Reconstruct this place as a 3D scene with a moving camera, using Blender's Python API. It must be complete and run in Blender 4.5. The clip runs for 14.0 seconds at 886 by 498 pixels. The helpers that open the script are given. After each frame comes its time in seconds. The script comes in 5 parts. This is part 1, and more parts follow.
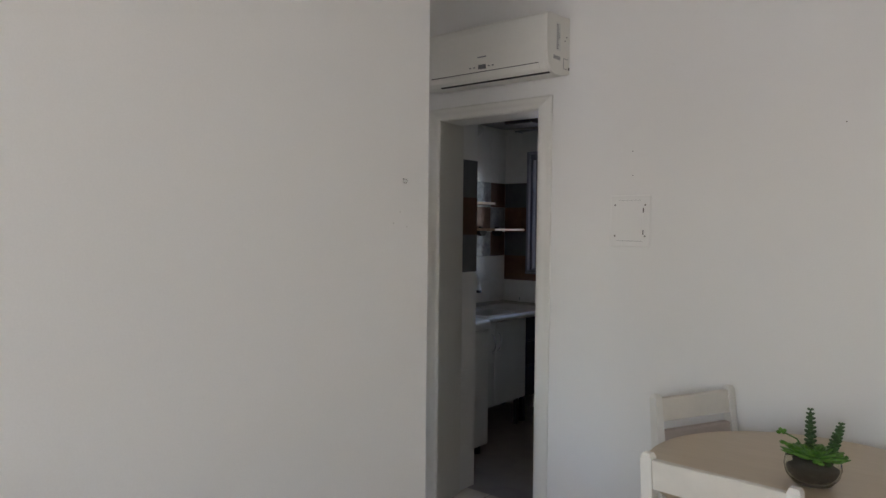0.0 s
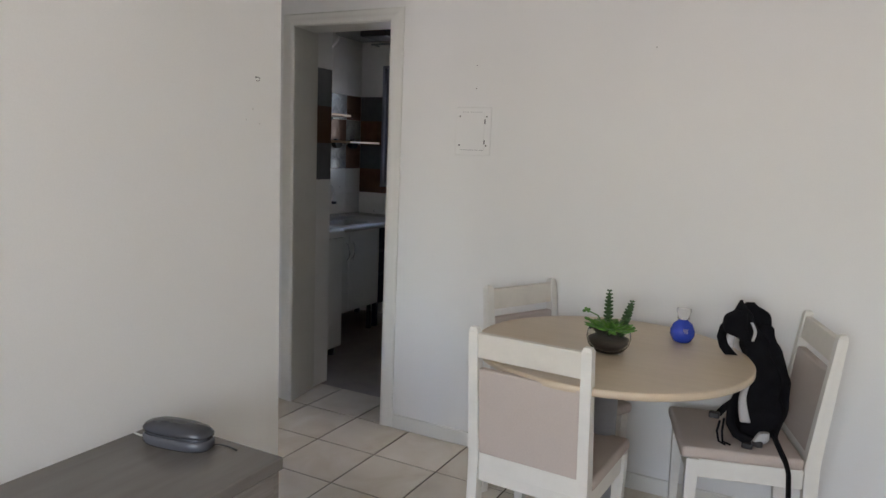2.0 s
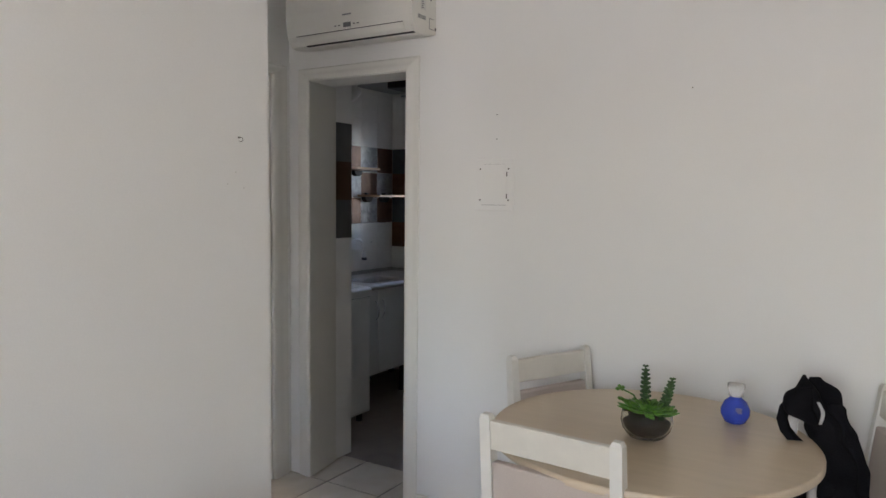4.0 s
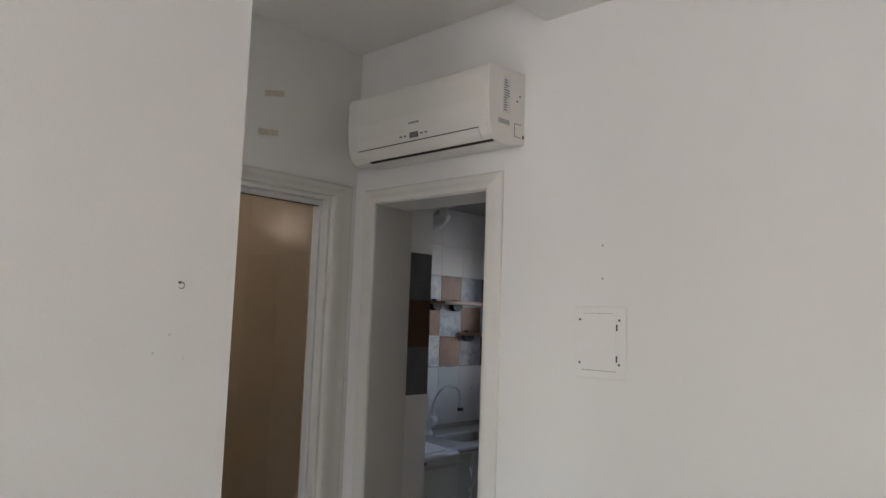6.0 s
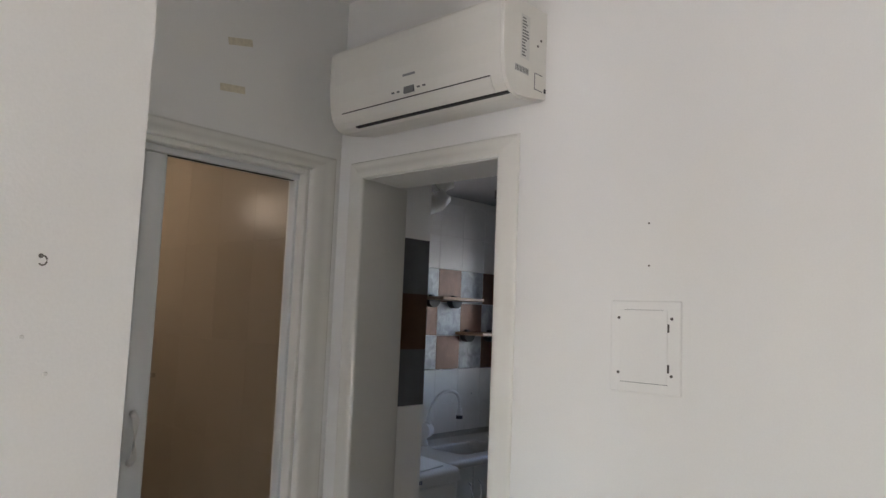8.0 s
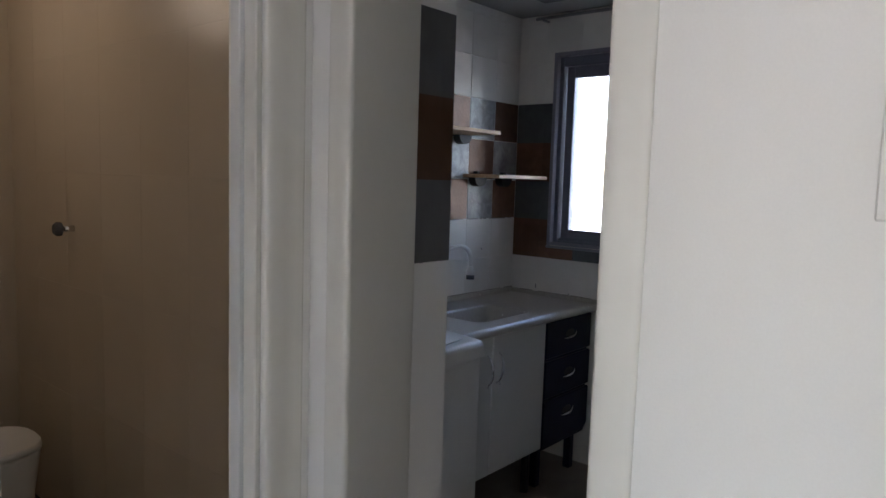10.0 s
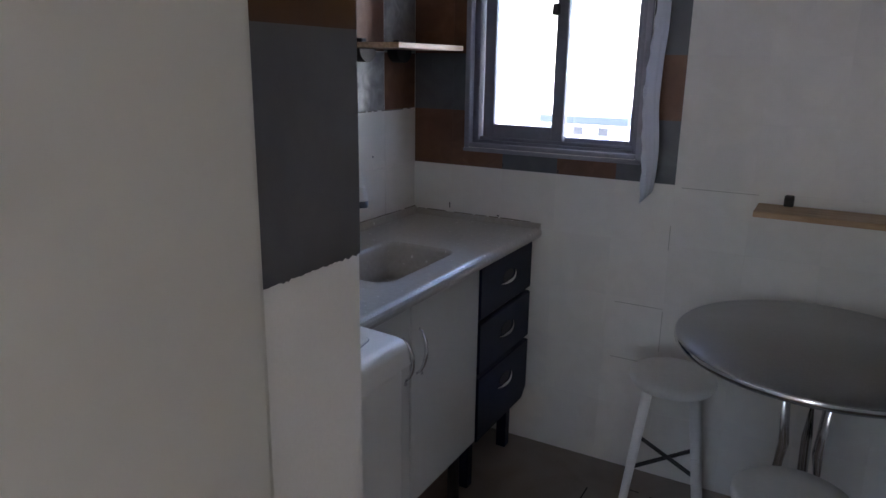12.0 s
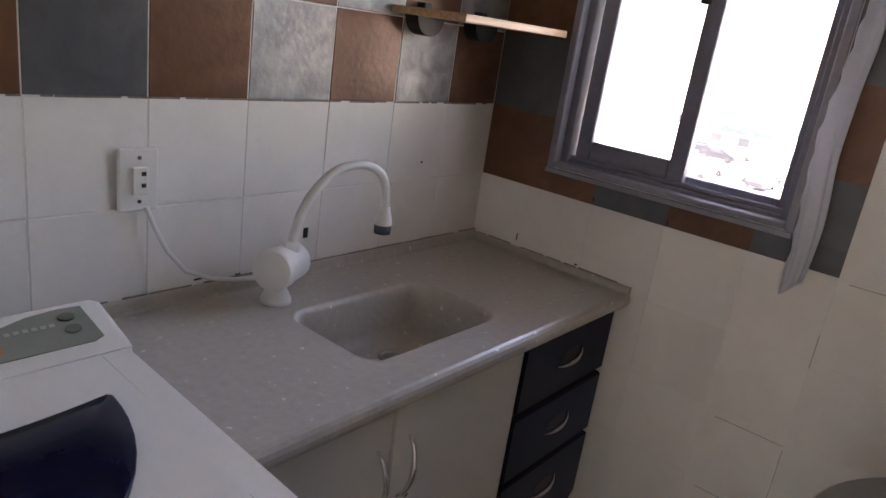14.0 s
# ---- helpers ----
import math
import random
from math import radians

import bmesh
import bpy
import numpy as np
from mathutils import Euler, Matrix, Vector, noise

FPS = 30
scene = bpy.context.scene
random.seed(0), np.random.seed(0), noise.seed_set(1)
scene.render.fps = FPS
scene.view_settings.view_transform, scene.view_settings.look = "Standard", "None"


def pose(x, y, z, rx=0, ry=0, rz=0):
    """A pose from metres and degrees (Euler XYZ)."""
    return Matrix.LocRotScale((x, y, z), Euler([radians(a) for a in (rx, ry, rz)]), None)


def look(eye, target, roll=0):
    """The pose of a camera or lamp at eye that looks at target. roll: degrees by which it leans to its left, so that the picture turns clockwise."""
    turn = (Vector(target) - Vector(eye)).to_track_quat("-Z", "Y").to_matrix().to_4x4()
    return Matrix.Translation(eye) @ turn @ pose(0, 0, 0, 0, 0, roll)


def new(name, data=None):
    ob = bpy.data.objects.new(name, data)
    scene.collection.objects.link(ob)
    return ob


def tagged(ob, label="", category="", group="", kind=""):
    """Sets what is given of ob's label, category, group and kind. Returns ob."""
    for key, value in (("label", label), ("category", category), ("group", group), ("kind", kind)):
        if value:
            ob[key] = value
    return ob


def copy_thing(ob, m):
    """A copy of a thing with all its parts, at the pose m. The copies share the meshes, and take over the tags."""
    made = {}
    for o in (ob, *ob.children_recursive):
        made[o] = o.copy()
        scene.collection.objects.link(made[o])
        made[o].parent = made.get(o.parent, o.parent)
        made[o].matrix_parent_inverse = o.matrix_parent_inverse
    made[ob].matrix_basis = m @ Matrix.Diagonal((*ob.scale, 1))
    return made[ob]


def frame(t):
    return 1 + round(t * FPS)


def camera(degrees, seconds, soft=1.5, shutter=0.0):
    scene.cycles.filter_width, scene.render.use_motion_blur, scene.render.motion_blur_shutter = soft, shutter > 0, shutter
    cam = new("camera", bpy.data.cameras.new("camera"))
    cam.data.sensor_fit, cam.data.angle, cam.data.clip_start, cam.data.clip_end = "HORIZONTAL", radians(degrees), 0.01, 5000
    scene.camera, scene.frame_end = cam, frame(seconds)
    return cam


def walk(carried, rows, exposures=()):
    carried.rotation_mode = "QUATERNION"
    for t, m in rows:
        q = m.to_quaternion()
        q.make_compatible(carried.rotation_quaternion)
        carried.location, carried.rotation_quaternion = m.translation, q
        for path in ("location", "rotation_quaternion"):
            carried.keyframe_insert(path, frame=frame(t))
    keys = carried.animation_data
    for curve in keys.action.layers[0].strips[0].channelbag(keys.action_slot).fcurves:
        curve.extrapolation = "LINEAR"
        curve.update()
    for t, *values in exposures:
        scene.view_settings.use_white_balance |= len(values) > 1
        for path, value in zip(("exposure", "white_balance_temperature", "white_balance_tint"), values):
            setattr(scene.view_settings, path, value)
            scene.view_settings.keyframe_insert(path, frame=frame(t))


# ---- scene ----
cam = camera(64.9, 14.0)

PATH = [
    (0, (1.786, -2.895, 1.53), (0.518, -1.35, 1.467), 0.6),
    (0.5, (1.806, -2.968, 1.49), (0.776, -1.273, 1.232), 2.2),
    (1, (1.859, -2.981, 1.473), (0.971, -1.231, 1.092), 0.8),
    (1.5, (1.907, -2.998, 1.459), (1.021, -1.238, 1.118), 0.9),
    (2, (1.928, -3.04, 1.465), (1.01, -1.285, 1.188), 2.3),
    (2.2, (1.929, -3.029, 1.458), (0.975, -1.289, 1.203), 2.2),
    (4.3, (1.904, -2.65, 1.513), (0.806, -0.983, 1.377), -0.4),
    (4.5, (1.89, -2.588, 1.506), (0.74, -0.958, 1.361), -1.2),
    (5, (1.77, -2.361, 1.52), (0.591, -0.75, 1.411), -0.2),
    (5.5, (1.669, -2.153, 1.589), (0.462, -0.559, 1.651), 0.0),
    (6, (1.621, -1.95, 1.625), (0.256, -0.501, 1.821), 2.0),
    (6.5, (1.62, -1.811, 1.623), (0.191, -0.422, 1.79), 5.1),
    (7, (1.588, -1.747, 1.62), (0.174, -0.339, 1.755), 4.1),
    (7.5, (1.49, -1.693, 1.617), (0.089, -0.272, 1.753), 3.3),
    (8, (1.278, -1.609, 1.621), (-0.077, -0.15, 1.812), 2.3),
    (8.5, (1.126, -1.52, 1.577), (-0.205, -0.027, 1.552), 1.8),
    (8.7, (1.066, -1.457, 1.559), (-0.256, 0.043, 1.536), 2.6),
    (10.8, (0.243, -0.718, 1.477), (-1.033, 0.797, 1.201), 0.9),
    (11, (0.184, -0.62, 1.48), (-1.101, 0.891, 1.221), 0.4),
    (11.5, (-0.018, -0.409, 1.463), (-1.181, 1.172, 1.083), 1.1),
    (12, (-0.261, -0.151, 1.458), (-1.199, 1.539, 0.943), 0.9),
    (12.5, (-0.383, 0.123, 1.449), (-1.43, 1.742, 0.919), 2.5),
    (13, (-0.421, 0.29, 1.46), (-1.647, 1.778, 0.928), 4.0),
    (13.2, (-0.44, 0.327, 1.453), (-1.68, 1.783, 0.866), 4.1),
    (13.5, (-0.42, 0.362, 1.463), (-1.69, 1.767, 0.829), 4.1),
    (14, (-0.48, 0.515, 1.489), (-1.655, 2.017, 0.884), 8.4),
]
walk(cam, [(t, look(eye, target, roll)) for t, eye, target, roll in PATH],
     exposures=[(0.0, 3.84, 6600, 15), (0.5, 4.0, 6600, 15), (1.0, 4.12, 6600, 15), (2.0, 4.14, 6600, 15), (5.5, 4.15, 6600, 15), (8.7, 4.45, 6500, 15), (10.8, 4.6, 6300, 18),
                (11.5, 4.85, 6400, 20), (12.3, 5.15, 6400, 20), (13.0, 5.38, 8300, 27), (14.0, 5.38, 8300, 27)])

# ---- light ----
world = bpy.data.worlds.new("sky")
world.use_nodes = True
scene.world = world
wn = world.node_tree
sky = wn.nodes.new("ShaderNodeTexSky")
sky.sky_type, sky.sun_disc = "NISHITA", False
sky.sun_elevation, sky.sun_rotation = radians(52), radians(270)
sky.air_density, sky.dust_density, sky.ozone_density = 1.0, 2.0, 0.7
wn.nodes["Background"].inputs["Strength"].default_value = 0.12
wn.links.new(sky.outputs["Color"], wn.nodes["Background"].inputs["Color"])

sun_data = bpy.data.lights.new("sun", "SUN")
sun_data.energy, sun_data.angle, sun_data.color = 2.0, radians(4), (1.0, 0.95, 0.88)
sun = new("sun", sun_data)
sun.matrix_world = look((-30, -4, 38), (0, 0, 0))


def area_lamp(name, m, sx, sy, power, color):
    d = bpy.data.lights.new(name, "AREA")
    d.shape, d.size, d.size_y, d.energy, d.color = "RECTANGLE", sx, sy, power, color
    ob = new(name, d)
    ob.matrix_world = m
    return ob


# Sky light in the opening of the living room window behind the walker.
area_lamp("living_window_light", look((1.9, -5.98, 1.55), (1.9, 0, 1.5)), 1.8, 1.3, 1.8, (1.0, 0.955, 0.89))
# Fill light for hall and kitchen, in an end window added to an unseen corridor.
area_lamp("hall_fill_light", look((-0.28, -3.18, 1.25), (-0.28, 0, 1.2)), 0.4, 0.8, 0.03, (1.0, 0.955, 0.89))
bath_lamp_data = bpy.data.lights.new("bath_bulb", "POINT")
bath_lamp_data.energy, bath_lamp_data.color, bath_lamp_data.shadow_soft_size = 0.125, (1.0, 0.845, 0.675), 0.05
bath_lamp = new("bath_bulb", bath_lamp_data)
bath_lamp.location = (-2.33, -0.55, 2.20)


# ---- materials ----
def mat(name, color, rough=0.5, metal=0.0, vary=0.06, grain=60.0, blotch=2.5, bump=0.02, spec=0.5, **more):
    """A surface whose colour and gloss vary at a fine and a broad scale."""
    m = bpy.data.materials.new(name)
    m.use_nodes = True
    nt = m.node_tree
    b = nt.nodes["Principled BSDF"]
    geo = nt.nodes.new("ShaderNodeNewGeometry")
    fine = nt.nodes.new("ShaderNodeTexNoise")
    broad = nt.nodes.new("ShaderNodeTexNoise")
    for n, s in ((fine, grain), (broad, blotch)):
        n.inputs["Scale"].default_value = s
        n.inputs["Detail"].default_value = 4
        nt.links.new(geo.outputs["Position"], n.inputs["Vector"])
    add = nt.nodes.new("ShaderNodeMath")
    add.operation = "ADD"
    nt.links.new(fine.outputs["Fac"], add.inputs[0])
    nt.links.new(broad.outputs["Fac"], add.inputs[1])
    rng = nt.nodes.new("ShaderNodeMapRange")
    rng.inputs["From Min"].default_value, rng.inputs["From Max"].default_value = 0.55, 1.45
    rng.inputs["To Min"].default_value, rng.inputs["To Max"].default_value = 1 - vary, 1 + vary
    nt.links.new(add.outputs[0], rng.inputs["Value"])
    mul = nt.nodes.new("ShaderNodeVectorMath")
    mul.operation = "SCALE"
    mul.inputs[0].default_value = color
    nt.links.new(rng.outputs[0], mul.inputs["Scale"])
    nt.links.new(mul.outputs[0], b.inputs["Base Color"])
    b.inputs["Metallic"].default_value = metal
    b.inputs["Specular IOR Level"].default_value = spec
    rr = nt.nodes.new("ShaderNodeMapRange")
    rr.inputs["From Min"].default_value, rr.inputs["From Max"].default_value = 0.3, 0.7
    lo, hi = rough * 0.85, min(1, rough * 1.15)
    if lo < 0.275 < hi:
        lo, hi = (0.285, hi) if rough > 0.26 else (lo, 0.262)
    rr.inputs["To Min"].default_value, rr.inputs["To Max"].default_value = lo, hi
    nt.links.new(broad.outputs["Fac"], rr.inputs["Value"])
    nt.links.new(rr.outputs[0], b.inputs["Roughness"])
    if bump:
        bp = nt.nodes.new("ShaderNodeBump")
        bp.inputs["Strength"].default_value = bump * 10
        bp.inputs["Distance"].default_value = 0.002
        nt.links.new(fine.outputs["Fac"], bp.inputs["Height"])
        nt.links.new(bp.outputs["Normal"], b.inputs["Normal"])
    for key, value in more.items():
        b.inputs[key.replace("_", " ")].default_value = value
    m["base"] = 1
    return m


def wood(name, dark, light, rough, along, scale=5.0, stretch=14.0, bump=0.1):
    """Wood whose grain runs along one axis (0, 1 or 2)."""
    m = mat(name, light, rough, bump=0)
    nt = m.node_tree
    b = nt.nodes["Principled BSDF"]
    geo = nt.nodes.new("ShaderNodeNewGeometry")
    mp = nt.nodes.new("ShaderNodeMapping")
    sc = [stretch] * 3
    sc[along] = 1.0
    mp.inputs["Scale"].default_value = sc
    n = nt.nodes.new("ShaderNodeTexNoise")
    n.inputs["Scale"].default_value, n.inputs["Detail"].default_value, n.inputs["Distortion"].default_value = scale, 6, 0.6
    ramp = nt.nodes.new("ShaderNodeValToRGB")
    ramp.color_ramp.elements[0].position, ramp.color_ramp.elements[1].position = 0.3, 0.7
    ramp.color_ramp.elements[0].color, ramp.color_ramp.elements[1].color = (*dark, 1), (*light, 1)
    nt.links.new(geo.outputs["Position"], mp.inputs["Vector"])
    nt.links.new(mp.outputs[0], n.inputs["Vector"])
    nt.links.new(n.outputs["Fac"], ramp.inputs["Fac"])
    nt.links.new(ramp.outputs[0], b.inputs["Base Color"])
    bp = nt.nodes.new("ShaderNodeBump")
    bp.inputs["Strength"].default_value, bp.inputs["Distance"].default_value = bump, 0.001
    nt.links.new(n.outputs["Fac"], bp.inputs["Height"])
    nt.links.new(bp.outputs[0], b.inputs["Normal"])
    return m


def mottled(name, stops, rough, scale, per_piece=0.08, bump=0.0, detail=6, distort=1.0, metal=0.0):
    """A clouded surface through several colours, with each piece a little lighter or darker."""
    m = mat(name, stops[0][1], rough, bump=bump, metal=metal)
    nt = m.node_tree
    b = nt.nodes["Principled BSDF"]
    geo = nt.nodes.new("ShaderNodeNewGeometry")
    info = nt.nodes.new("ShaderNodeObjectInfo")
    shift = nt.nodes.new("ShaderNodeVectorMath")
    shift.operation = "ADD"
    rnd = nt.nodes.new("ShaderNodeMath")
    rnd.operation = "MULTIPLY"
    rnd.inputs[1].default_value = 37.0
    nt.links.new(info.outputs["Random"], rnd.inputs[0])
    nt.links.new(geo.outputs["Position"], shift.inputs[0])
    nt.links.new(rnd.outputs[0], shift.inputs[1])
    n = nt.nodes.new("ShaderNodeTexNoise")
    n.inputs["Scale"].default_value, n.inputs["Detail"].default_value, n.inputs["Distortion"].default_value = scale, detail, distort
    nt.links.new(shift.outputs[0], n.inputs["Vector"])
    ramp = nt.nodes.new("ShaderNodeValToRGB")
    els = ramp.color_ramp.elements
    els[0].position, els[0].color = stops[0][0], (*stops[0][1], 1)
    els[1].position, els[1].color = stops[-1][0], (*stops[-1][1], 1)
    for p, c in stops[1:-1]:
        e = els.new(p)
        e.color = (*c, 1)
    nt.links.new(n.outputs["Fac"], ramp.inputs["Fac"])
    lift = nt.nodes.new("ShaderNodeMapRange")
    lift.inputs["To Min"].default_value, lift.inputs["To Max"].default_value = 1 - per_piece, 1 + per_piece
    nt.links.new(info.outputs["Random"], lift.inputs["Value"])
    mul = nt.nodes.new("ShaderNodeVectorMath")
    mul.operation = "SCALE"
    nt.links.new(ramp.outputs[0], mul.inputs[0])
    nt.links.new(lift.outputs[0], mul.inputs["Scale"])
    nt.links.new(mul.outputs[0], b.inputs["Base Color"])
    return m


WALL = mat("wall_paint", (0.80, 0.79, 0.76), 0.6, vary=0.03, grain=220, blotch=1.6, bump=0.012)
CEIL = mat("ceiling_paint", (0.84, 0.825, 0.79), 0.8, vary=0.03, grain=120, bump=0.03)
# Kitchen ceiling: its lack of light is put into this darker gray.
KCEIL_DIMMED = mat("kitchen_ceiling_shaded", (0.28, 0.275, 0.265), 0.8, vary=0.05, grain=120, bump=0.03)
TRIM = mat("trim_enamel", (0.75, 0.735, 0.68), 0.36, vary=0.02, grain=30, bump=0.015)
FLOOR_TILE = mottled("floor_tile_glaze", [(0.28, (0.63, 0.55, 0.445)), (0.5, (0.70, 0.63, 0.53)), (0.72, (0.75, 0.69, 0.60))], 0.10, 4.0, 0.03)
GROUT = mat("floor_grout", (0.035, 0.028, 0.022), 0.9, vary=0.25, grain=90, bump=0.1)
K_WHITE = mottled("white_tile_paint", [(0.3, (0.76, 0.735, 0.69)), (0.7, (0.81, 0.785, 0.74))], 0.36, 9.0, 0.02, 0.012)
K_BROWN = mottled("copper_tile_paint", [(0.25, (0.12, 0.051, 0.025)), (0.55, (0.16, 0.073, 0.038)), (0.8, (0.21, 0.106, 0.060))], 0.36, 11.0, 0.14, 0.05, metal=0.25)
K_SILVER = mottled("silver_tile_paint", [(0.3, (0.22, 0.22, 0.22)), (0.5, (0.32, 0.32, 0.315)), (0.75, (0.46, 0.46, 0.45))], 0.45, 16.0, 0.1, 0.06, metal=0.35)
K_GRAY = mottled("gray_tile_paint", [(0.3, (0.080, 0.084, 0.089)), (0.7, (0.113, 0.118, 0.124))], 0.38, 9.0, 0.1, 0.04, metal=0.2)
K_DARK = mottled("dark_gray_wall_paint", [(0.3, (0.105, 0.107, 0.115)), (0.7, (0.13, 0.133, 0.143))], 0.5, 9.0, 0.05, 0.04)
K_DBROWN = mottled("dark_brown_wall_paint", [(0.3, (0.075, 0.034, 0.016)), (0.7, (0.10, 0.048, 0.022))], 0.5, 9.0, 0.05, 0.04)
SEALANT = mat("dirty_sealant", (0.20, 0.175, 0.15), 0.7, vary=0.4, grain=150, bump=0.1)
JOINT = mat("dirty_joint", (0.45, 0.425, 0.385), 0.8, vary=0.3, grain=120, bump=0.05)
K_GROUT = mat("wall_grout", (0.77, 0.745, 0.70), 0.5, vary=0.08, grain=90, bump=0.08)
GRANITE = mottled("synthetic_granite", [(0.3, (0.40, 0.365, 0.315)), (0.5, (0.43, 0.395, 0.345)), (0.69, (0.45, 0.415, 0.365)), (0.73, (0.74, 0.72, 0.68))], 0.30, 62.0, 0.0, 0.0, detail=3, distort=0.0)
CAB_WHITE = mat("cabinet_laminate", (0.66, 0.645, 0.60), 0.42, vary=0.03, bump=0.01)
NAVY = mat("navy_laminate", (0.0045, 0.0085, 0.031), 0.38, vary=0.15, bump=0.01, spec=0.15)
CHROME = mat("chrome", (0.75, 0.75, 0.76), 0.12, 1.0, vary=0.03, bump=0)
STEEL = mat("brushed_steel", (0.36, 0.355, 0.35), 0.33, 0.9, vary=0.08, grain=140, bump=0.015)
BLACK = mat("black_plastic", (0.018, 0.018, 0.02), 0.5, vary=0.15)
DARK_IRON = mat("dark_iron", (0.02, 0.017, 0.017), 0.55, vary=0.2)
APPLIANCE = mat("appliance_white", (0.75, 0.735, 0.695), 0.28, vary=0.02, bump=0.005)
AC_WHITE = mat("cream_white_plastic", (0.74, 0.72, 0.66), 0.35, vary=0.02, bump=0.005)
# Near-black strips of this stand in for the shade inside narrow gaps.
SEAM = mat("seam_shadow_gap", (0.03, 0.028, 0.026), 0.8, vary=0.1)
LID_NAVY = mat("navy_smoked_plastic", (0.005, 0.006, 0.022), 0.16, vary=0.1, bump=0, spec=0.2)
PAD_GRAY = mat("control_pad_gray", (0.24, 0.26, 0.22), 0.4, vary=0.06)
PAD_LIGHT = mat("control_pad_print", (0.40, 0.42, 0.38), 0.4, vary=0.06)
PAD_DARK = mat("olive_button", (0.15, 0.16, 0.125), 0.4)
ORANGE = mat("orange_button", (0.75, 0.22, 0.05), 0.4)
GRAY_PL = mat("gray_plastic", (0.24, 0.245, 0.25), 0.4)
BLUE_INK = mat("blue_print", (0.02, 0.04, 0.15), 0.5)
INK = mat("gray_print", (0.16, 0.16, 0.16), 0.6)
PAPER = mat("sticker_paper", (0.66, 0.65, 0.61), 0.6)
SHELF_WOOD = wood("pine_shelf", (0.40, 0.24, 0.13), (0.62, 0.42, 0.26), 0.5, 1)
SHELF_WOOD_X = wood("pine_wall_shelf", (0.38, 0.22, 0.115), (0.56, 0.36, 0.21), 0.5, 0)
TABLE_WOOD = wood("beech_laminate", (0.565, 0.455, 0.325), (0.61, 0.495, 0.36), 0.34, 0, 4.0, 9.0, 0.03)
CHAIR_WHITE = mat("white_painted_wood", (0.74, 0.72, 0.665), 0.45, vary=0.05, grain=25, blotch=8, bump=0.02)
CHAIR_RAIL = mat("pale_washed_rail", (0.69, 0.65, 0.575), 0.45, vary=0.06, grain=25, blotch=8, bump=0.02)
FABRIC = mat("beige_suede", (0.53, 0.455, 0.405), 0.92, vary=0.07, grain=260, blotch=5, bump=0.03, spec=0.2)
PACK_BLACK = mat("black_nylon", (0.006, 0.006, 0.008), 0.9, vary=0.3, grain=300, blotch=12, bump=0.12, spec=0.15)
PACK_GRAY = mat("light_gray_nylon", (0.46, 0.45, 0.45), 0.75, vary=0.15, grain=260, bump=0.12)
LEAF = mottled("succulent_leaf", [(0.3, (0.03, 0.11, 0.012)), (0.7, (0.12, 0.30, 0.035))], 0.4, 30.0, 0.15)
CACTUS = mottled("cactus_skin", [(0.3, (0.02, 0.06, 0.016)), (0.7, (0.055, 0.13, 0.035))], 0.5, 40.0, 0.1, 0.1)
SOIL = mat("dark_soil", (0.07, 0.055, 0.045), 0.95, vary=0.4, grain=200, bump=0.3)


def window_glass():
    """Thin clear glass: straight through, with a mirror gloss by Fresnel."""
    m = bpy.data.materials.new("thin_window_glass")
    m.use_nodes = True
    nt = m.node_tree
    nt.nodes.remove(nt.nodes["Principled BSDF"])
    clear, gloss, mix, fres = (nt.nodes.new("ShaderNode" + k) for k in ("BsdfTransparent", "BsdfGlossy", "MixShader", "Fresnel"))
    gloss.inputs["Roughness"].default_value = 0.02
    fres.inputs["IOR"].default_value = 1.45
    nt.links.new(fres.outputs[0], mix.inputs[0])
    nt.links.new(clear.outputs[0], mix.inputs[1])
    nt.links.new(gloss.outputs[0], mix.inputs[2])
    nt.links.new(mix.outputs[0], nt.nodes["Material Output"].inputs["Surface"])
    return m


GLASS = window_glass()
BOWL_GLASS = mat("bowl_glass", (0.93, 0.95, 0.94), 0.02, vary=0.0, bump=0, Transmission_Weight=1.0, IOR=1.2)
BLUE_SOAP = mat("blue_bottle", (0.05, 0.10, 0.62), 0.08, vary=0.05, bump=0, Transmission_Weight=0.35, IOR=1.4)
CLEAR_PL = mat("frosted_plastic", (0.88, 0.88, 0.88), 0.2, vary=0.02, bump=0, Transmission_Weight=0.75, IOR=1.3)
PHONE_GRAY = mat("slate_gray_plastic", (0.05, 0.052, 0.062), 0.24, vary=0.06, bump=0.005)
PHONE_LIGHT = mat("light_slate_plastic", (0.09, 0.093, 0.108), 0.24, vary=0.06, bump=0.005)
RACK_WOOD = wood("gray_oak_laminate", (0.148, 0.132, 0.119), (0.172, 0.156, 0.142), 0.22, 1, 3.0, 9.0, 0.03)
RACK_EDGE = wood("gray_oak_front", (0.15, 0.13, 0.115), (0.25, 0.225, 0.205), 0.4, 1, 4.0, 16.0, 0.06)
KFLOOR = mottled("brown_kitchen_floor", [(0.3, (0.235, 0.185, 0.15)), (0.5, (0.28, 0.225, 0.185)), (0.75, (0.32, 0.265, 0.22))], 0.34, 4.0, 0.02, 0.02)
PEDESTAL = mat("gray_painted_steel", (0.30, 0.30, 0.31), 0.45, vary=0.05)
STOOL_WHITE = mat("white_stool_plastic", (0.72, 0.71, 0.69), 0.45, vary=0.06, bump=0.01)
BATH_TILE = mottled("beige_bath_tile", [(0.3, (0.53, 0.447, 0.345)), (0.7, (0.575, 0.49, 0.385))], 0.3, 2.0, 0.02, distort=0.2)
PVC = mat("white_pvc", (0.68, 0.69, 0.68), 0.35, vary=0.02, bump=0.005)
ALU = mat("gray_aluminium", (0.36, 0.36, 0.37), 0.35, 0.7, vary=0.05)
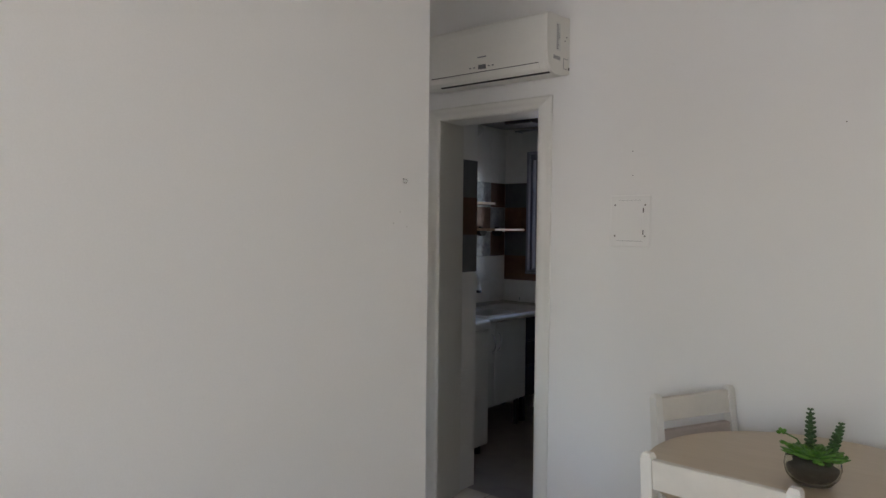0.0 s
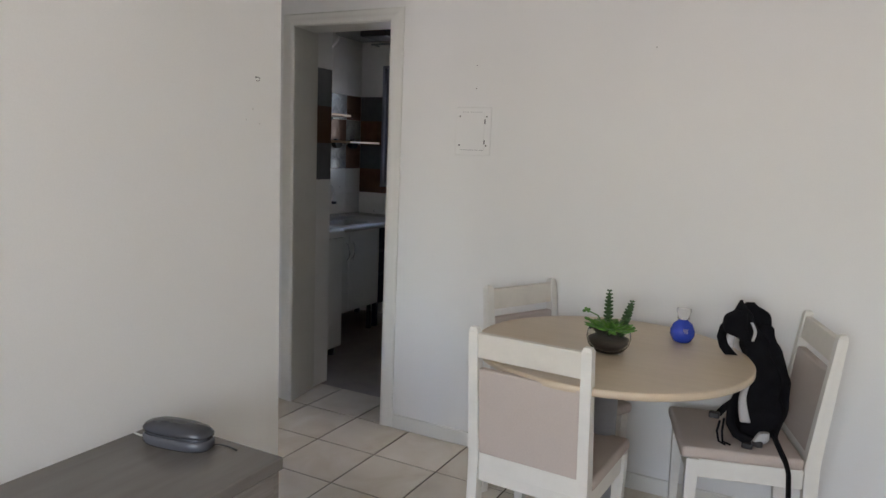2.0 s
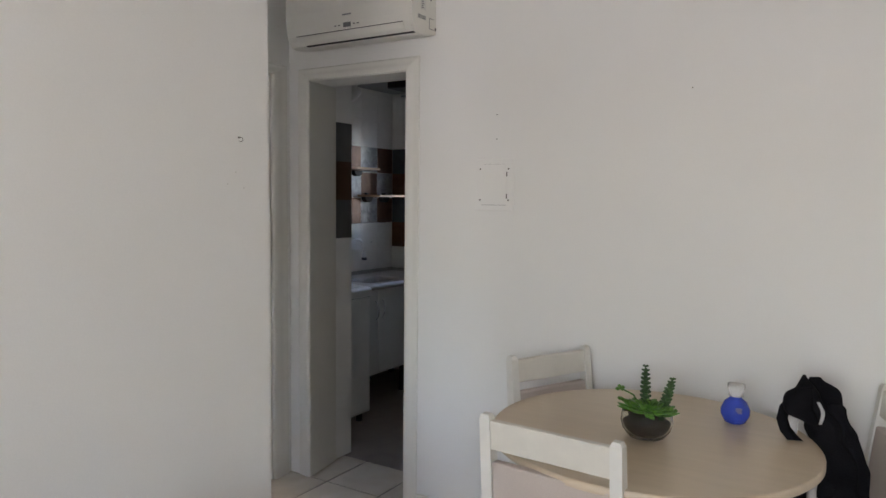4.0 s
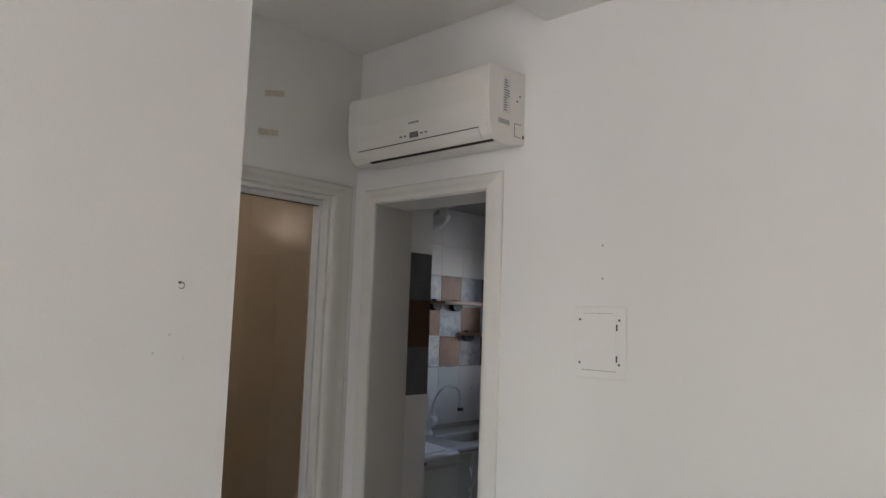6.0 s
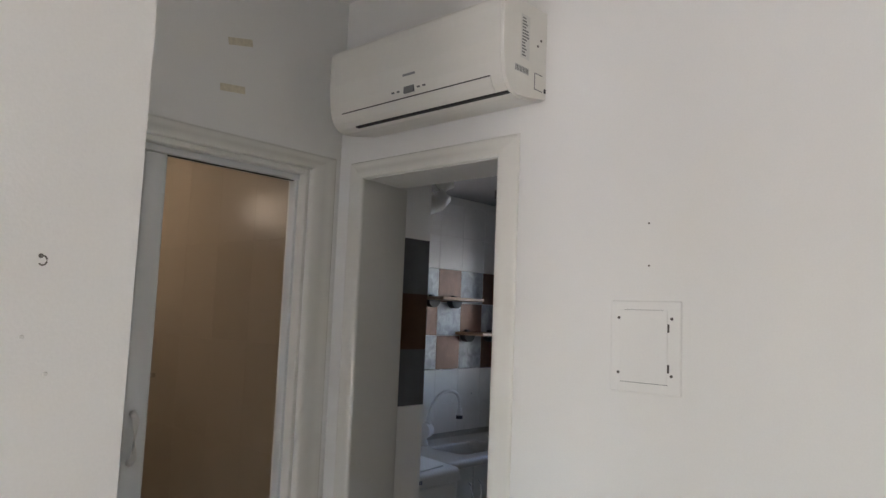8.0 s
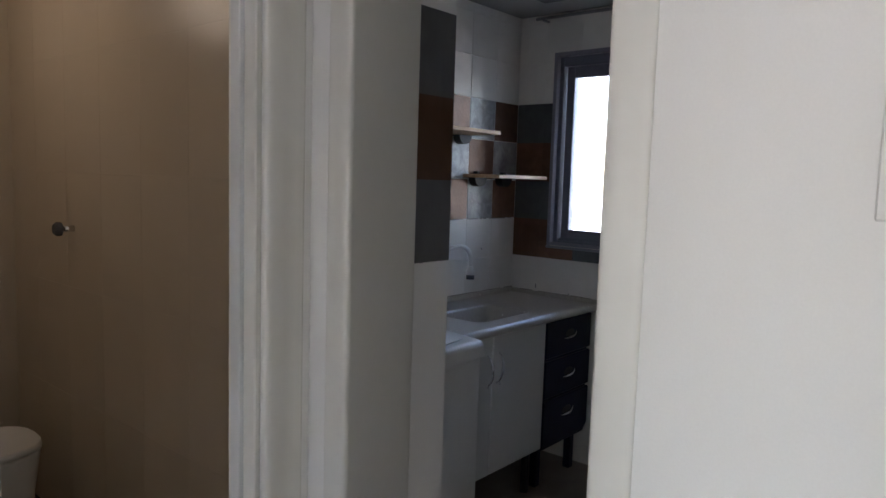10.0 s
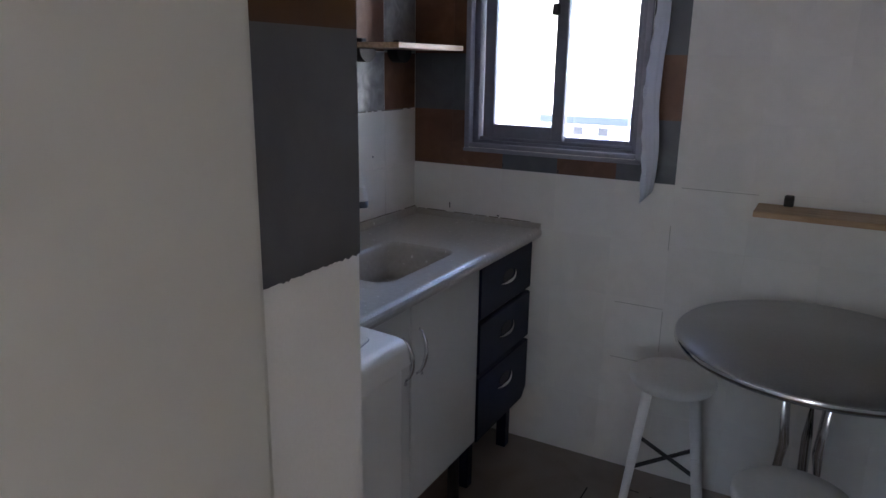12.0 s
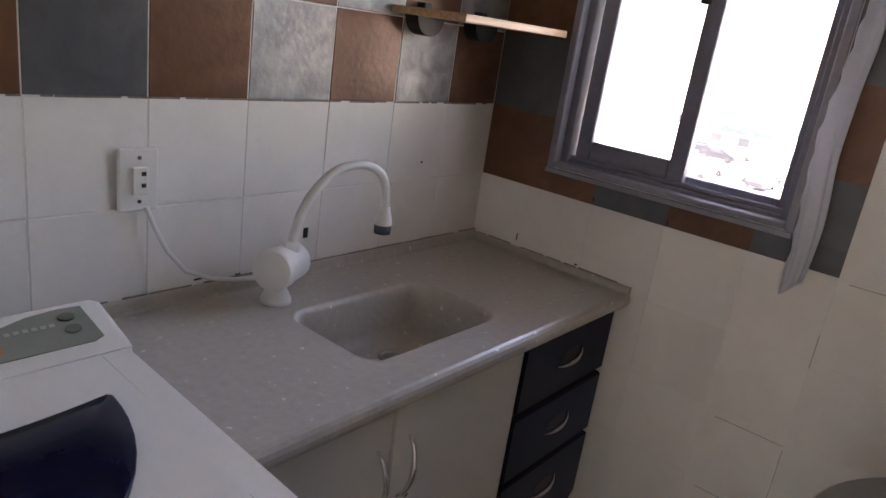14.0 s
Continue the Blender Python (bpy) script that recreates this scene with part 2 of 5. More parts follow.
WIN_FRAME = mat("gray_painted_window", (0.17, 0.17, 0.215), 0.5, vary=0.15, grain=50, bump=0.08)
WIN_CASE = mat("gray_painted_casing", (0.25, 0.245, 0.29), 0.55, vary=0.15, grain=50, bump=0.08)
CURTAIN = mat("pale_blue_gray_cloth", (0.80, 0.82, 0.87), 0.85, vary=0.1, grain=300, bump=0.15)
nt = CURTAIN.node_tree
glow, blend = nt.nodes.new("ShaderNodeBsdfTranslucent"), nt.nodes.new("ShaderNodeMixShader")
glow.inputs["Color"].default_value = (0.86, 0.88, 0.95, 1)
blend.inputs[0].default_value = 0.5
nt.links.new(nt.nodes["Principled BSDF"].outputs[0], blend.inputs[1])
nt.links.new(glow.outputs[0], blend.inputs[2])
nt.links.new(blend.outputs[0], nt.nodes["Material Output"].inputs["Surface"])
HOSE = mat("white_insulated_hose", (0.62, 0.60, 0.56), 0.6, vary=0.06, bump=0.06)
TAPE = mat("yellowed_tape", (0.66, 0.60, 0.47), 0.6, vary=0.2, grain=90)
SCREW = mat("dull_screw", (0.10, 0.09, 0.075), 0.5, 0.5)
CONCRETE = mat("pale_paving", (0.34, 0.335, 0.32), 0.9, vary=0.1, grain=3, blotch=0.2)
FACADE = mat("white_facade", (0.75, 0.75, 0.74), 0.8, vary=0.04, grain=4, blotch=0.5)
TEAL = mat("teal_roof_sheet", (0.018, 0.032, 0.036), 0.5, vary=0.1, grain=4)
WIN_DARK = mat("dark_window_glass", (0.03, 0.034, 0.04), 0.3, vary=0.1, bump=0)
CAR_PAINTS = [mat("car_paint_white", (0.72, 0.72, 0.72), 0.25, bump=0), mat("car_paint_dark", (0.012, 0.014, 0.022), 0.25, bump=0),
              mat("car_paint_red", (0.3, 0.015, 0.012), 0.25, bump=0), mat("car_paint_silver", (0.4, 0.41, 0.42), 0.25, 0.4, bump=0)]
LAMP_ON = mat("lit_bath_lamp", (0.9, 0.85, 0.75), 0.5, bump=0, Emission_Color=(1.0, 0.75, 0.45, 1), Emission_Strength=1.0)


# ---- building blocks ----
def box(bm, x0, x1, y0, y1, z0, z1, bevel=0.0, seg=1):
    vs = [bm.verts.new((x, y, z)) for x in (x0, x1) for y in (y0, y1) for z in (z0, z1)]
    fs = [bm.faces.new([vs[i] for i in q]) for q in ((0, 1, 3, 2), (4, 6, 7, 5), (0, 4, 5, 1), (2, 3, 7, 6), (0, 2, 6, 4), (1, 5, 7, 3))]
    if bevel:
        es = list({e for f in fs for e in f.edges})
        bmesh.ops.bevel(bm, geom=es, offset=bevel, segments=seg, affect="EDGES", profile=0.5)
    return bm


def boxes(*dims, bevel=0.0, seg=1):
    bm = bmesh.new()
    for d in dims:
        box(bm, *d, bevel=bevel, seg=seg)
    return bm


def tube(bm, pts, r, n=10, taper=None, cap=True):
    """A round tube through points; taper gives a radius for each."""
    rings = []
    pts = [Vector(p) for p in pts]
    for i, p in enumerate(pts):
        d = (pts[min(i + 1, len(pts) - 1)] - pts[max(i - 1, 0)]).normalized()
        side = d.cross(Vector((0, 0, 1)))
        if side.length < 0.05:
            side = d.cross(Vector((0, 1, 0)))
        side.normalize()
        up = side.cross(d)
        rr = taper[i] if taper else r
        rings.append([bm.verts.new(p + (side * math.cos(2 * math.pi * k / n) + up * math.sin(2 * math.pi * k / n)) * rr) for k in range(n)])
    for a, b in zip(rings, rings[1:]):
        for k in range(n):
            bm.faces.new((a[k], a[(k + 1) % n], b[(k + 1) % n], b[k])).smooth = True
    if cap:
        bm.faces.new(rings[0][::-1])
        bm.faces.new(rings[-1])
    return bm


def lathe(bm, profile, n=32, c=(0, 0, 0), axis=2):
    """Turns (radius, height) pairs round an upright axis (or x: 0, y: 1)."""
    rings = []
    for r, h in profile:
        ring = []
        for k in range(n):
            a = 2 * math.pi * k / n
            p = [r * math.cos(a), r * math.sin(a), h]
            if axis == 0:
                p = [h, p[0], p[1]]
            elif axis == 1:
                p = [p[1], h, p[0]]
            ring.append(bm.verts.new(Vector(p) + Vector(c)))
        rings.append(ring)
    for a, b in zip(rings, rings[1:]):
        for k in range(n):
            f = bm.faces.new((a[k], a[(k + 1) % n], b[(k + 1) % n], b[k]))
            f.smooth = True
    for ring, rev in ((rings[0], True), (rings[-1], False)):
        if (ring[0].co - ring[n // 2].co).length > 1e-4:
            bm.faces.new(ring[::-1] if rev else ring)
    return bm


def prism(bm, outline, axis, a, b, smooth=False):
    """Extrudes a 2D outline along an axis from a to b; the outline's pairs are the other two axes in order."""
    def place(p, h):
        q = list(p)
        q.insert(axis, h)
        return bm.verts.new(q)
    lo, hi = [place(p, a) for p in outline], [place(p, b) for p in outline]
    n = len(outline)
    for k in range(n):
        bm.faces.new((lo[k], lo[(k + 1) % n], hi[(k + 1) % n], hi[k])).smooth = smooth
    bm.faces.new(lo[::-1])
    bm.faces.new(hi)
    return bm


def mesh_of(name, bm, material):
    bmesh.ops.recalc_face_normals(bm, faces=bm.faces)
    me = bpy.data.meshes.new(name)
    bm.to_mesh(me)
    bm.free()
    me.materials.append(material)
    return me


def thing(name, loc, label, category, group="", kind=""):
    """An Empty at a thing's base; its parts are built in world places round it."""
    ob = new(name)
    ob.location = loc
    ob.empty_display_size = 0.1
    return tagged(ob, label, category, group, kind)


def part(name, bm, material, parent, label=""):
    ob = new(name, mesh_of(name, bm, material))
    ob.parent = parent
    if parent.type == "EMPTY":
        ob.matrix_parent_inverse = Matrix.Translation(-parent.location)
    return tagged(ob, label)


def soften(ob, angle=48):
    """Smooth shading, broken only at the sharper edges."""
    for p in ob.data.polygons:
        p.use_smooth = True
    ob.data.set_sharp_from_angle(angle=radians(angle))
    return ob


def structure(name, bm, material, label, category):
    return tagged(new(name, mesh_of(name, bm, material)), label, category, kind="structure")


def single(name, bm, material, label, category, group=""):
    return tagged(new(name, mesh_of(name, bm, material)), label, category, group)


def arc(cx, cy, r, a0, a1, n):
    return [(cx + r * math.cos(radians(a0 + (a1 - a0) * k / n)), cy + r * math.sin(radians(a0 + (a1 - a0) * k / n))) for k in range(n + 1)]


# ---- the shell of the flat ----
XW, XB, XS, YK = 0.331, -0.755, -1.752, 2.286   # phone wall, bathroom wall, sink wall, window wall
HL, HK, HB = 2.675, 2.40, 2.45                  # ceilings: living room, kitchen, bathroom
HH, XH = 2.79, 0.245                            # the hall's higher ceiling and where the lower one begins
DL, DR, DH = -0.611, 0.0, 2.10                  # kitchen doorway
XE, YS = 3.6, -6.0                              # far sides of the living room
KE = 0.85                                       # kitchen's side wall
ZK = -0.036                                     # kitchen floor, a low step down

wall_door = structure("wall_kitchen_side", boxes((XH, XE, 0, 0.2, 0, HL), (0, XH, 0, 0.2, 0, HH), (DL, 0, 0, 0.2, DH, HH), (-0.855, DL, 0, 0.12, DH, HH), (-0.855, -0.665, 0, 0.12, 0, DH)), WALL,
                      "white painted plaster wall with kitchen doorway", "wall")
wall_partition = structure("wall_bath_kitchen", boxes((-3.0, -0.665, 0.12, 0.402, 0, HH), (-0.665, DL, 0.12, 0.2, DH, HH)), WALL, "white painted partition between bathroom and kitchen", "wall")
wall_phone = structure("wall_phone", boxes((XW - 0.15, XH, YS, -1.2, 0, HH), (XH, XW, YS, -1.2, 0, HL)), WALL, "white painted plaster wall with worn nail holes", "wall")
# Unseen corridor, added so that its end window lets fill light in.
structure("wall_hall", boxes((-0.855, -0.755, -3.2, -1.3, 0, HH), (-0.855, -0.5, -3.35, -3.2, 0, HH), (-0.06, XW - 0.15, -3.35, -3.2, 0, HH), (-0.5, -0.06, -3.35, -3.2, 0, 0.8), (-0.5, -0.06, -3.35, -3.2, 1.7, HH)), WALL,
          "unseen white corridor walls with a window opening added to light the hall", "wall")
B0, B1, BH = -0.812, -0.135, 2.125
wall_bath = structure("wall_bathroom", boxes((-0.855, XB, B1, 0, 0, HH), (-0.855, XB, -1.3, B0, 0, HH), (-0.855, XB, B0, B1, BH, HH)), WALL, "white painted wall with bathroom doorway", "wall")
structure("wall_east", boxes((XE, XE + 0.15, YS, 0.2, 0, HL)), WALL, "plain white painted wall", "wall")
structure("wall_south", boxes((XW, 1.0, YS - 0.15, YS, 0, HL), (2.8, XE, YS - 0.15, YS, 0, HL), (1.0, 2.8, YS - 0.15, YS, 0, 0.9), (1.0, 2.8, YS - 0.15, YS, 2.2, HL)), WALL,
          "plain white wall with a wide window opening", "wall")
structure("ceiling_living", boxes((XH, XE, YS, 0.2, HL, HH + 0.1)), CEIL, "flat off-white painted ceiling", "ceiling")
structure("ceiling_hall", boxes((-0.855, XH, -3.35, 0.2, HH, HH + 0.1)), CEIL, "higher off-white painted hall ceiling", "ceiling")
structure("ceiling_kitchen", boxes((XS - 0.1, KE, 0.2, YK + 0.2, HK, HK + 0.1)), KCEIL_DIMMED, "kitchen ceiling with its shade put into a dark gray colour", "ceiling")
structure("ceiling_bathroom", boxes(*[(-3.0, -0.855, -1.2 + 0.11 * k, -1.2 + 0.11 * k + 0.107, HB, HB + 0.02) for k in range(12)]), PVC, "white plastic lining boards on bathroom ceiling", "ceiling")
structure("wall_bath_far", boxes((-3.1, -3.0, -1.2, 0.12, 0, HB)), BATH_TILE, "beige bathroom wall", "wall")
structure("wall_bath_side", boxes((-3.0, -0.855, -1.3, -1.2, 0, HB + 0.1)), BATH_TILE, "beige bathroom side wall", "wall")
structure("wall_kitchen_end", boxes((KE, KE + 0.1, 0.2, YK, ZK, HK)), WALL, "plain white kitchen wall", "wall")
wall_sink = structure("wall_sink", boxes((XS - 0.11, XS - 0.0014, 0.402, YK, ZK, HK)), K_GROUT, "tiled wall behind the sink, white with copper and silver painted squares", "wall")
W0, W1, WB, WT = -1.515, -0.845, 1.145, 2.18      # window opening
wall_window = structure("wall_window", boxes((XS - 0.11, W0, YK + 0.0014, YK + 0.2, ZK, HK), (W1, KE + 0.1, YK + 0.0014, YK + 0.2, ZK, HK), (W0, W1, YK + 0.0014, YK + 0.2, ZK, WB), (W0, W1, YK + 0.0014, YK + 0.2, WT, HK)),
                        K_GROUT, "white tiled kitchen wall with painted squares round the window", "wall")
floor = structure("floor", boxes((-3.1, XE + 0.1, YS - 0.1, 0.344, -0.12, -0.004), (-3.1, XE + 0.1, 0.344, YK + 0.1, -0.12, ZK - 0.03)), GROUT, "beige glazed ceramic tiles with dark joints", "floor")


# ---- door casings, skirting ----
def casing_profile(w, d):
    """Across the width (0 at the opening) and out of the wall."""
    steps = ((0, 0), (0, 0.6), (0.03, 0.8), (0.08, 0.93), (0.15, 1.0), (0.26, 1.0), (0.36, 0.95), (0.46, 0.84), (0.56, 0.7), (0.66, 0.6), (0.76, 0.55), (0.92, 0.52), (0.98, 0.42), (1, 0.2), (1, 0))
    return [(w * p, d * q) for p, q in steps]


def door_casing(name, label, side, lo, hi, top, face, out, w0, w1, wt, d):
    """Casing of an opening from lo to hi; side is the axis along the wall (0: x, 1: y), face the wall's plane, out the sense away from it."""
    root = thing(name, (lo, face, 0) if side == 0 else (face, lo, 0), label, "door frame", kind="structure")
    def put(u, v, z):
        return (u, face + out * v, z) if side == 0 else (face + out * v, u, z)
    for nm, w, base, sense in (("casing_side", w0, lo, -1), ("casing_side", w1, hi, 1)):
        bm = bmesh.new()
        lower = [bm.verts.new(put(base + sense * p, q, 0)) for p, q in casing_profile(w, d)]
        upper = [bm.verts.new(put(base + sense * p, q, top + p * wt / w)) for p, q in casing_profile(w, d)]
        for k in range(len(lower)):
            bm.faces.new((lower[k], lower[(k + 1) % len(lower)], upper[(k + 1) % len(lower)], upper[k]))
        bm.faces.new(lower)
        bm.faces.new(upper[::-1])
        soften(part(nm, bm, TRIM, root))
    bm = bmesh.new()
    pr = casing_profile(wt, d)
    a = [bm.verts.new(put(lo - p * w0 / wt, q, top + p)) for p, q in pr]
    b = [bm.verts.new(put(hi + p * w1 / wt, q, top + p)) for p, q in pr]
    for k in range(len(a)):
        bm.faces.new((a[k], a[(k + 1) % len(a)], b[(k + 1) % len(a)], b[k]))
    bm.faces.new(a)
    bm.faces.new(b[::-1])
    soften(part("casing_head", bm, TRIM, root))
    return root


kitchen_frame = door_casing("door_frame_kitchen", "cream-white moulded wooden frame of an open doorway", 0, DL, DR, DH, 0.0, -1, 0.078, 0.075, 0.062, 0.014)
part("lining", prism(bmesh.new(), [(-0.665, 0.0), (DL, 0.0), (-0.6525, 0.248), (-0.6545, 0.254), (-0.665, 0.256)], 2, 0, DH), TRIM, kitchen_frame)
part("lining", boxes((0.0, 0.012, 0.0, 0.2, 0, DH), bevel=0.003), TRIM, kitchen_frame)
part("head_lining", boxes((DL, 0.0, 0.0, 0.2, DH - 0.003, DH)), TRIM, kitchen_frame)
bath_frame = door_casing("door_frame_bathroom", "cream-white moulded wooden frame round the bathroom doorway", 1, B0, B1, BH, XB, 1, 0.08, 0.112, 0.058, 0.018)
part("lining", boxes((-0.86, XB, B1 - 0.018, B1, 0, BH), bevel=0.003), TRIM, bath_frame)
part("lining", boxes((-0.86, XB, B0, B0 + 0.018, 0, BH), bevel=0.003), TRIM, bath_frame)
part("head_lining", boxes((-0.86, XB, B0 + 0.018, B1 - 0.018, BH - 0.018, BH), bevel=0.003), TRIM, bath_frame)
part("door_track", boxes((-0.835, -0.79, B0 + 0.018, B1 - 0.018, BH - 0.04, BH - 0.018), bevel=0.002), PVC, bath_frame, "white plastic sliding track")
part("track_slot", boxes((-0.82, -0.805, B0 + 0.02, B1 - 0.02, BH - 0.0415, BH - 0.0395)), SEAM, bath_frame)
part("stop_strip", boxes((-0.83, -0.795, B1 - 0.032, B1 - 0.018, 0, BH - 0.04), bevel=0.002), PVC, bath_frame)

for nm, d in (("baseboard_kitchen_side", (0.078, XE, -0.014, 0, 0, 0.075)), ("baseboard_phone", (XW, XW + 0.014, YS, -1.2, 0, 0.075))):
    structure(nm, boxes(d, bevel=0.004), TRIM, "low white painted skirting board", "baseboard")


# ---- bathroom door: folded plastic panels ----
fold = thing("folding_door", (-0.81, B0 + 0.08, 0), "white plastic accordion door pushed open in its doorway", "folding door")
for k in range(4):
    y = B0 + 0.02 + 0.017 * k
    part("panel", boxes((-0.86 + 0.003 * (k % 2), -0.765, y, y + 0.014, 0.015, BH - 0.042), bevel=0.003), PVC, fold)
lead = part("lead_panel", boxes((-0.84, -0.78, B0 + 0.09, B0 + 0.165, 0.015, BH - 0.042), bevel=0.006), PVC, fold)
bm = bmesh.new()
hy = B0 + 0.118
tube(bm, [(-0.78, hy, 1.16), (-0.752, hy, 1.178), (-0.752, hy, 1.285), (-0.78, hy, 1.303)], 0.0105, 8)
part("handle", bm, APPLIANCE, lead, "white plastic pull handle")
for z in (1.158, 1.302):
    bm = bmesh.new()
    lathe(bm, [(0.005, 0), (0.005, 0.004)], 8, (-0.78, hy, z), 0)
    part("screw", bm, SCREW, lead)


# ---- living room: air conditioner ----
def air_conditioner():
    x0, x1 = -0.58, 0.16
    root = thing("air_conditioner", (-0.22, -0.1, 2.245), "cream-white split air conditioner mounted over a doorway", "air conditioner")
    prof = [(0.0, 2.243), (-0.095, 2.226), (-0.135, 2.224), (-0.16, 2.232), (-0.178, 2.248), (-0.190, 2.272), (-0.197, 2.31), (-0.203, 2.37), (-0.203, 2.462)] + arc(-0.180, 2.474, 0.022, 165, 95, 4) + [(0.0, 2.502)]
    bm = bmesh.new()
    prism(bm, prof, 0, x0 + 0.012, x1 - 0.012)
    part("body", bm, AC_WHITE, root)
    inner = [(y * 0.985 - 0.0015, 2.372 + (z - 2.372) * 0.985) for y, z in prof]
    for a, b in ((x0, x0 + 0.012), (x1 - 0.012, x1)):
        bm = bmesh.new()
        prism(bm, inner, 0, a, b)
        part("end_cap", bm, AC_WHITE, root)
    bm = bmesh.new()
    prism(bm, [(-0.1935, 2.271), (-0.1805, 2.2465), (-0.165, 2.2335), (-0.163, 2.236), (-0.178, 2.2495), (-0.189, 2.271)], 0, x0 + 0.065, x1 - 0.05)
    part("louver", bm, AC_WHITE, root, "closed air outlet flap")
    part("seam", boxes((x0 + 0.06, x1 - 0.05, -0.1925, -0.185, 2.2725, 2.2752)), SEAM, root)
    part("outlet_gap", boxes((x0 + 0.1, x1 - 0.012, -0.1632, -0.14, 2.2285, 2.2335)), SEAM, root)
    part("display", boxes((-0.222, -0.180, -0.1985, -0.19, 2.286, 2.306), bevel=0.0005), INK, root, "small dark status display")
    for x in (-0.275, -0.252, -0.165, -0.142):
        part("indicator", boxes((x, x + 0.009, -0.1985, -0.19, 2.294, 2.298)), INK, root)
    part("badge", boxes((-0.225, -0.175, -0.2022, -0.19, 2.338, 2.344)), GRAY_PL, root)
    sticker = part("energy_sticker", boxes((x1, x1 + 0.001, -0.125, -0.085, 2.335, 2.46)), PAPER, root, "paper specification sticker")
    random.seed(4)
    for k in range(13):
        part("print_line", boxes((x1 + 0.001, x1 + 0.0016, -0.12, -0.12 + 0.012 + 0.02 * random.random(), 2.342 + k * 0.0088, 2.346 + k * 0.0088)), INK, sticker)
    tag = part("barcode_tag", boxes((x1, x1 + 0.001, -0.15, -0.085, 2.292, 2.312)), PAPER, root)
    for k in range(9):
        part("print_bar", boxes((x1 + 0.001, x1 + 0.0016, -0.147 + 0.0068 * k, -0.1435 + 0.0068 * k, 2.294, 2.310)), INK, tag)
    part("drain_plug", boxes((x1, x1 + 0.003, -0.012, -0.004, 2.262, 2.275), bevel=0.001), BLACK, root)
    part("pipe_cutout", boxes((x1, x1 + 0.0012, -0.058, -0.056, 2.262, 2.31), (x1, x1 + 0.0012, -0.058, -0.02, 2.262, 2.264), (x1, x1 + 0.0012, -0.058, -0.02, 2.308, 2.31)), INK, root)
    for y, z in ((-0.03, 2.41), (-0.045, 2.39)):
        part("screw", lathe(bmesh.new(), [(0.004, 0), (0.003, 0.002)], 8, (x1, y, z), 0), SCREW, root)


air_conditioner()

# breaker box cover on the wall
panel = thing("breaker_panel", (0.475, 0, 1.45), "white painted breaker box cover screwed to the wall", "electrical panel")
part("frame", boxes((0.383, 0.570, -0.006, 0, 1.452, 1.678), bevel=0.003), WALL, panel)
leaf = part("door", boxes((0.412, 0.535, -0.0085, -0.006, 1.478, 1.655), bevel=0.001), WALL, panel)
for d in ((0.412, 0.536, -0.0068, -0.0055, 1.4767, 1.4777), (0.42, 0.525, -0.0068, -0.0055, 1.6553, 1.6559)):
    part("door_gap", boxes(d), SEAM, panel)
for z in (1.516, 1.612):
    part("hinge", lathe(bmesh.new(), [(0.0025, -0.010), (0.0025, 0.010)], 8, (0.5375, -0.008, z)), SCREW, leaf)
for x in (0.4055, 0.545):
    for z in (1.499, 1.635):
        part("screw", lathe(bmesh.new(), [(0.0032, -0.008), (0.0038, -0.006)], 10, (x, 0, z), 1), SCREW, panel)

# wall hook, nails and old holes
hook = thing("wall_hook", (XW, -1.317, 1.675), "small metal screw hook in the wall", "hook")
bm = bmesh.new()
tube(bm, [(XW, -1.317, 1.675), (XW + 0.008, -1.317, 1.675)] + [(XW + 0.008 + 0.006 * math.sin(a), -1.317 + 0.003 * math.sin(a), 1.669 + 0.006 * math.cos(a)) for a in (0.5, 1.2, 1.9, 2.6, 3.3, 4.0)], 0.001, 8)
part("hook_wire", bm, SCREW, hook)
part("plate", lathe(bmesh.new(), [(0.003, 0), (0.0025, 0.002)], 12, (XW, -1.317, 1.675), 0), SCREW, hook)
for y, z in ((-1.33, 1.575), (-1.30, 1.53), (-1.36, 1.54)):
    single("wall_plug", lathe(bmesh.new(), [(0.003, 0), (0.0025, 0.0012)], 8, (XW, y, z), 0), PAPER, "tiny worn plastic plug in the painted wall", "wall plug", "old plugs in the wall")
for x, z in ((0.482, 1.871), (0.483, 1.765), (1.302, 1.928)):
    single("nail", lathe(bmesh.new(), [(0.002, 0), (0.0024, -0.003)], 8, (x, 0, z), 1), SCREW, "small dark nail in the white wall", "nail", "nails in the wall")
for y, z, a in ((-0.445, 2.497, 12), (-0.462, 2.334, 6)):
    bm = boxes((XB, XB + 0.0015, -0.045, 0.045, -0.012, 0.012))
    box(bm, XB + 0.0015, XB + 0.003, -0.008, 0.008, -0.007, 0.007)
    bmesh.ops.transform(bm, matrix=Matrix.Translation((0, y, z)) @ Matrix.Rotation(radians(a), 4, "X"), verts=bm.verts)
    single("tape_strip", bm, TAPE, "torn strip of yellowed tape stuck to the wall", "tape", "old tape strips")


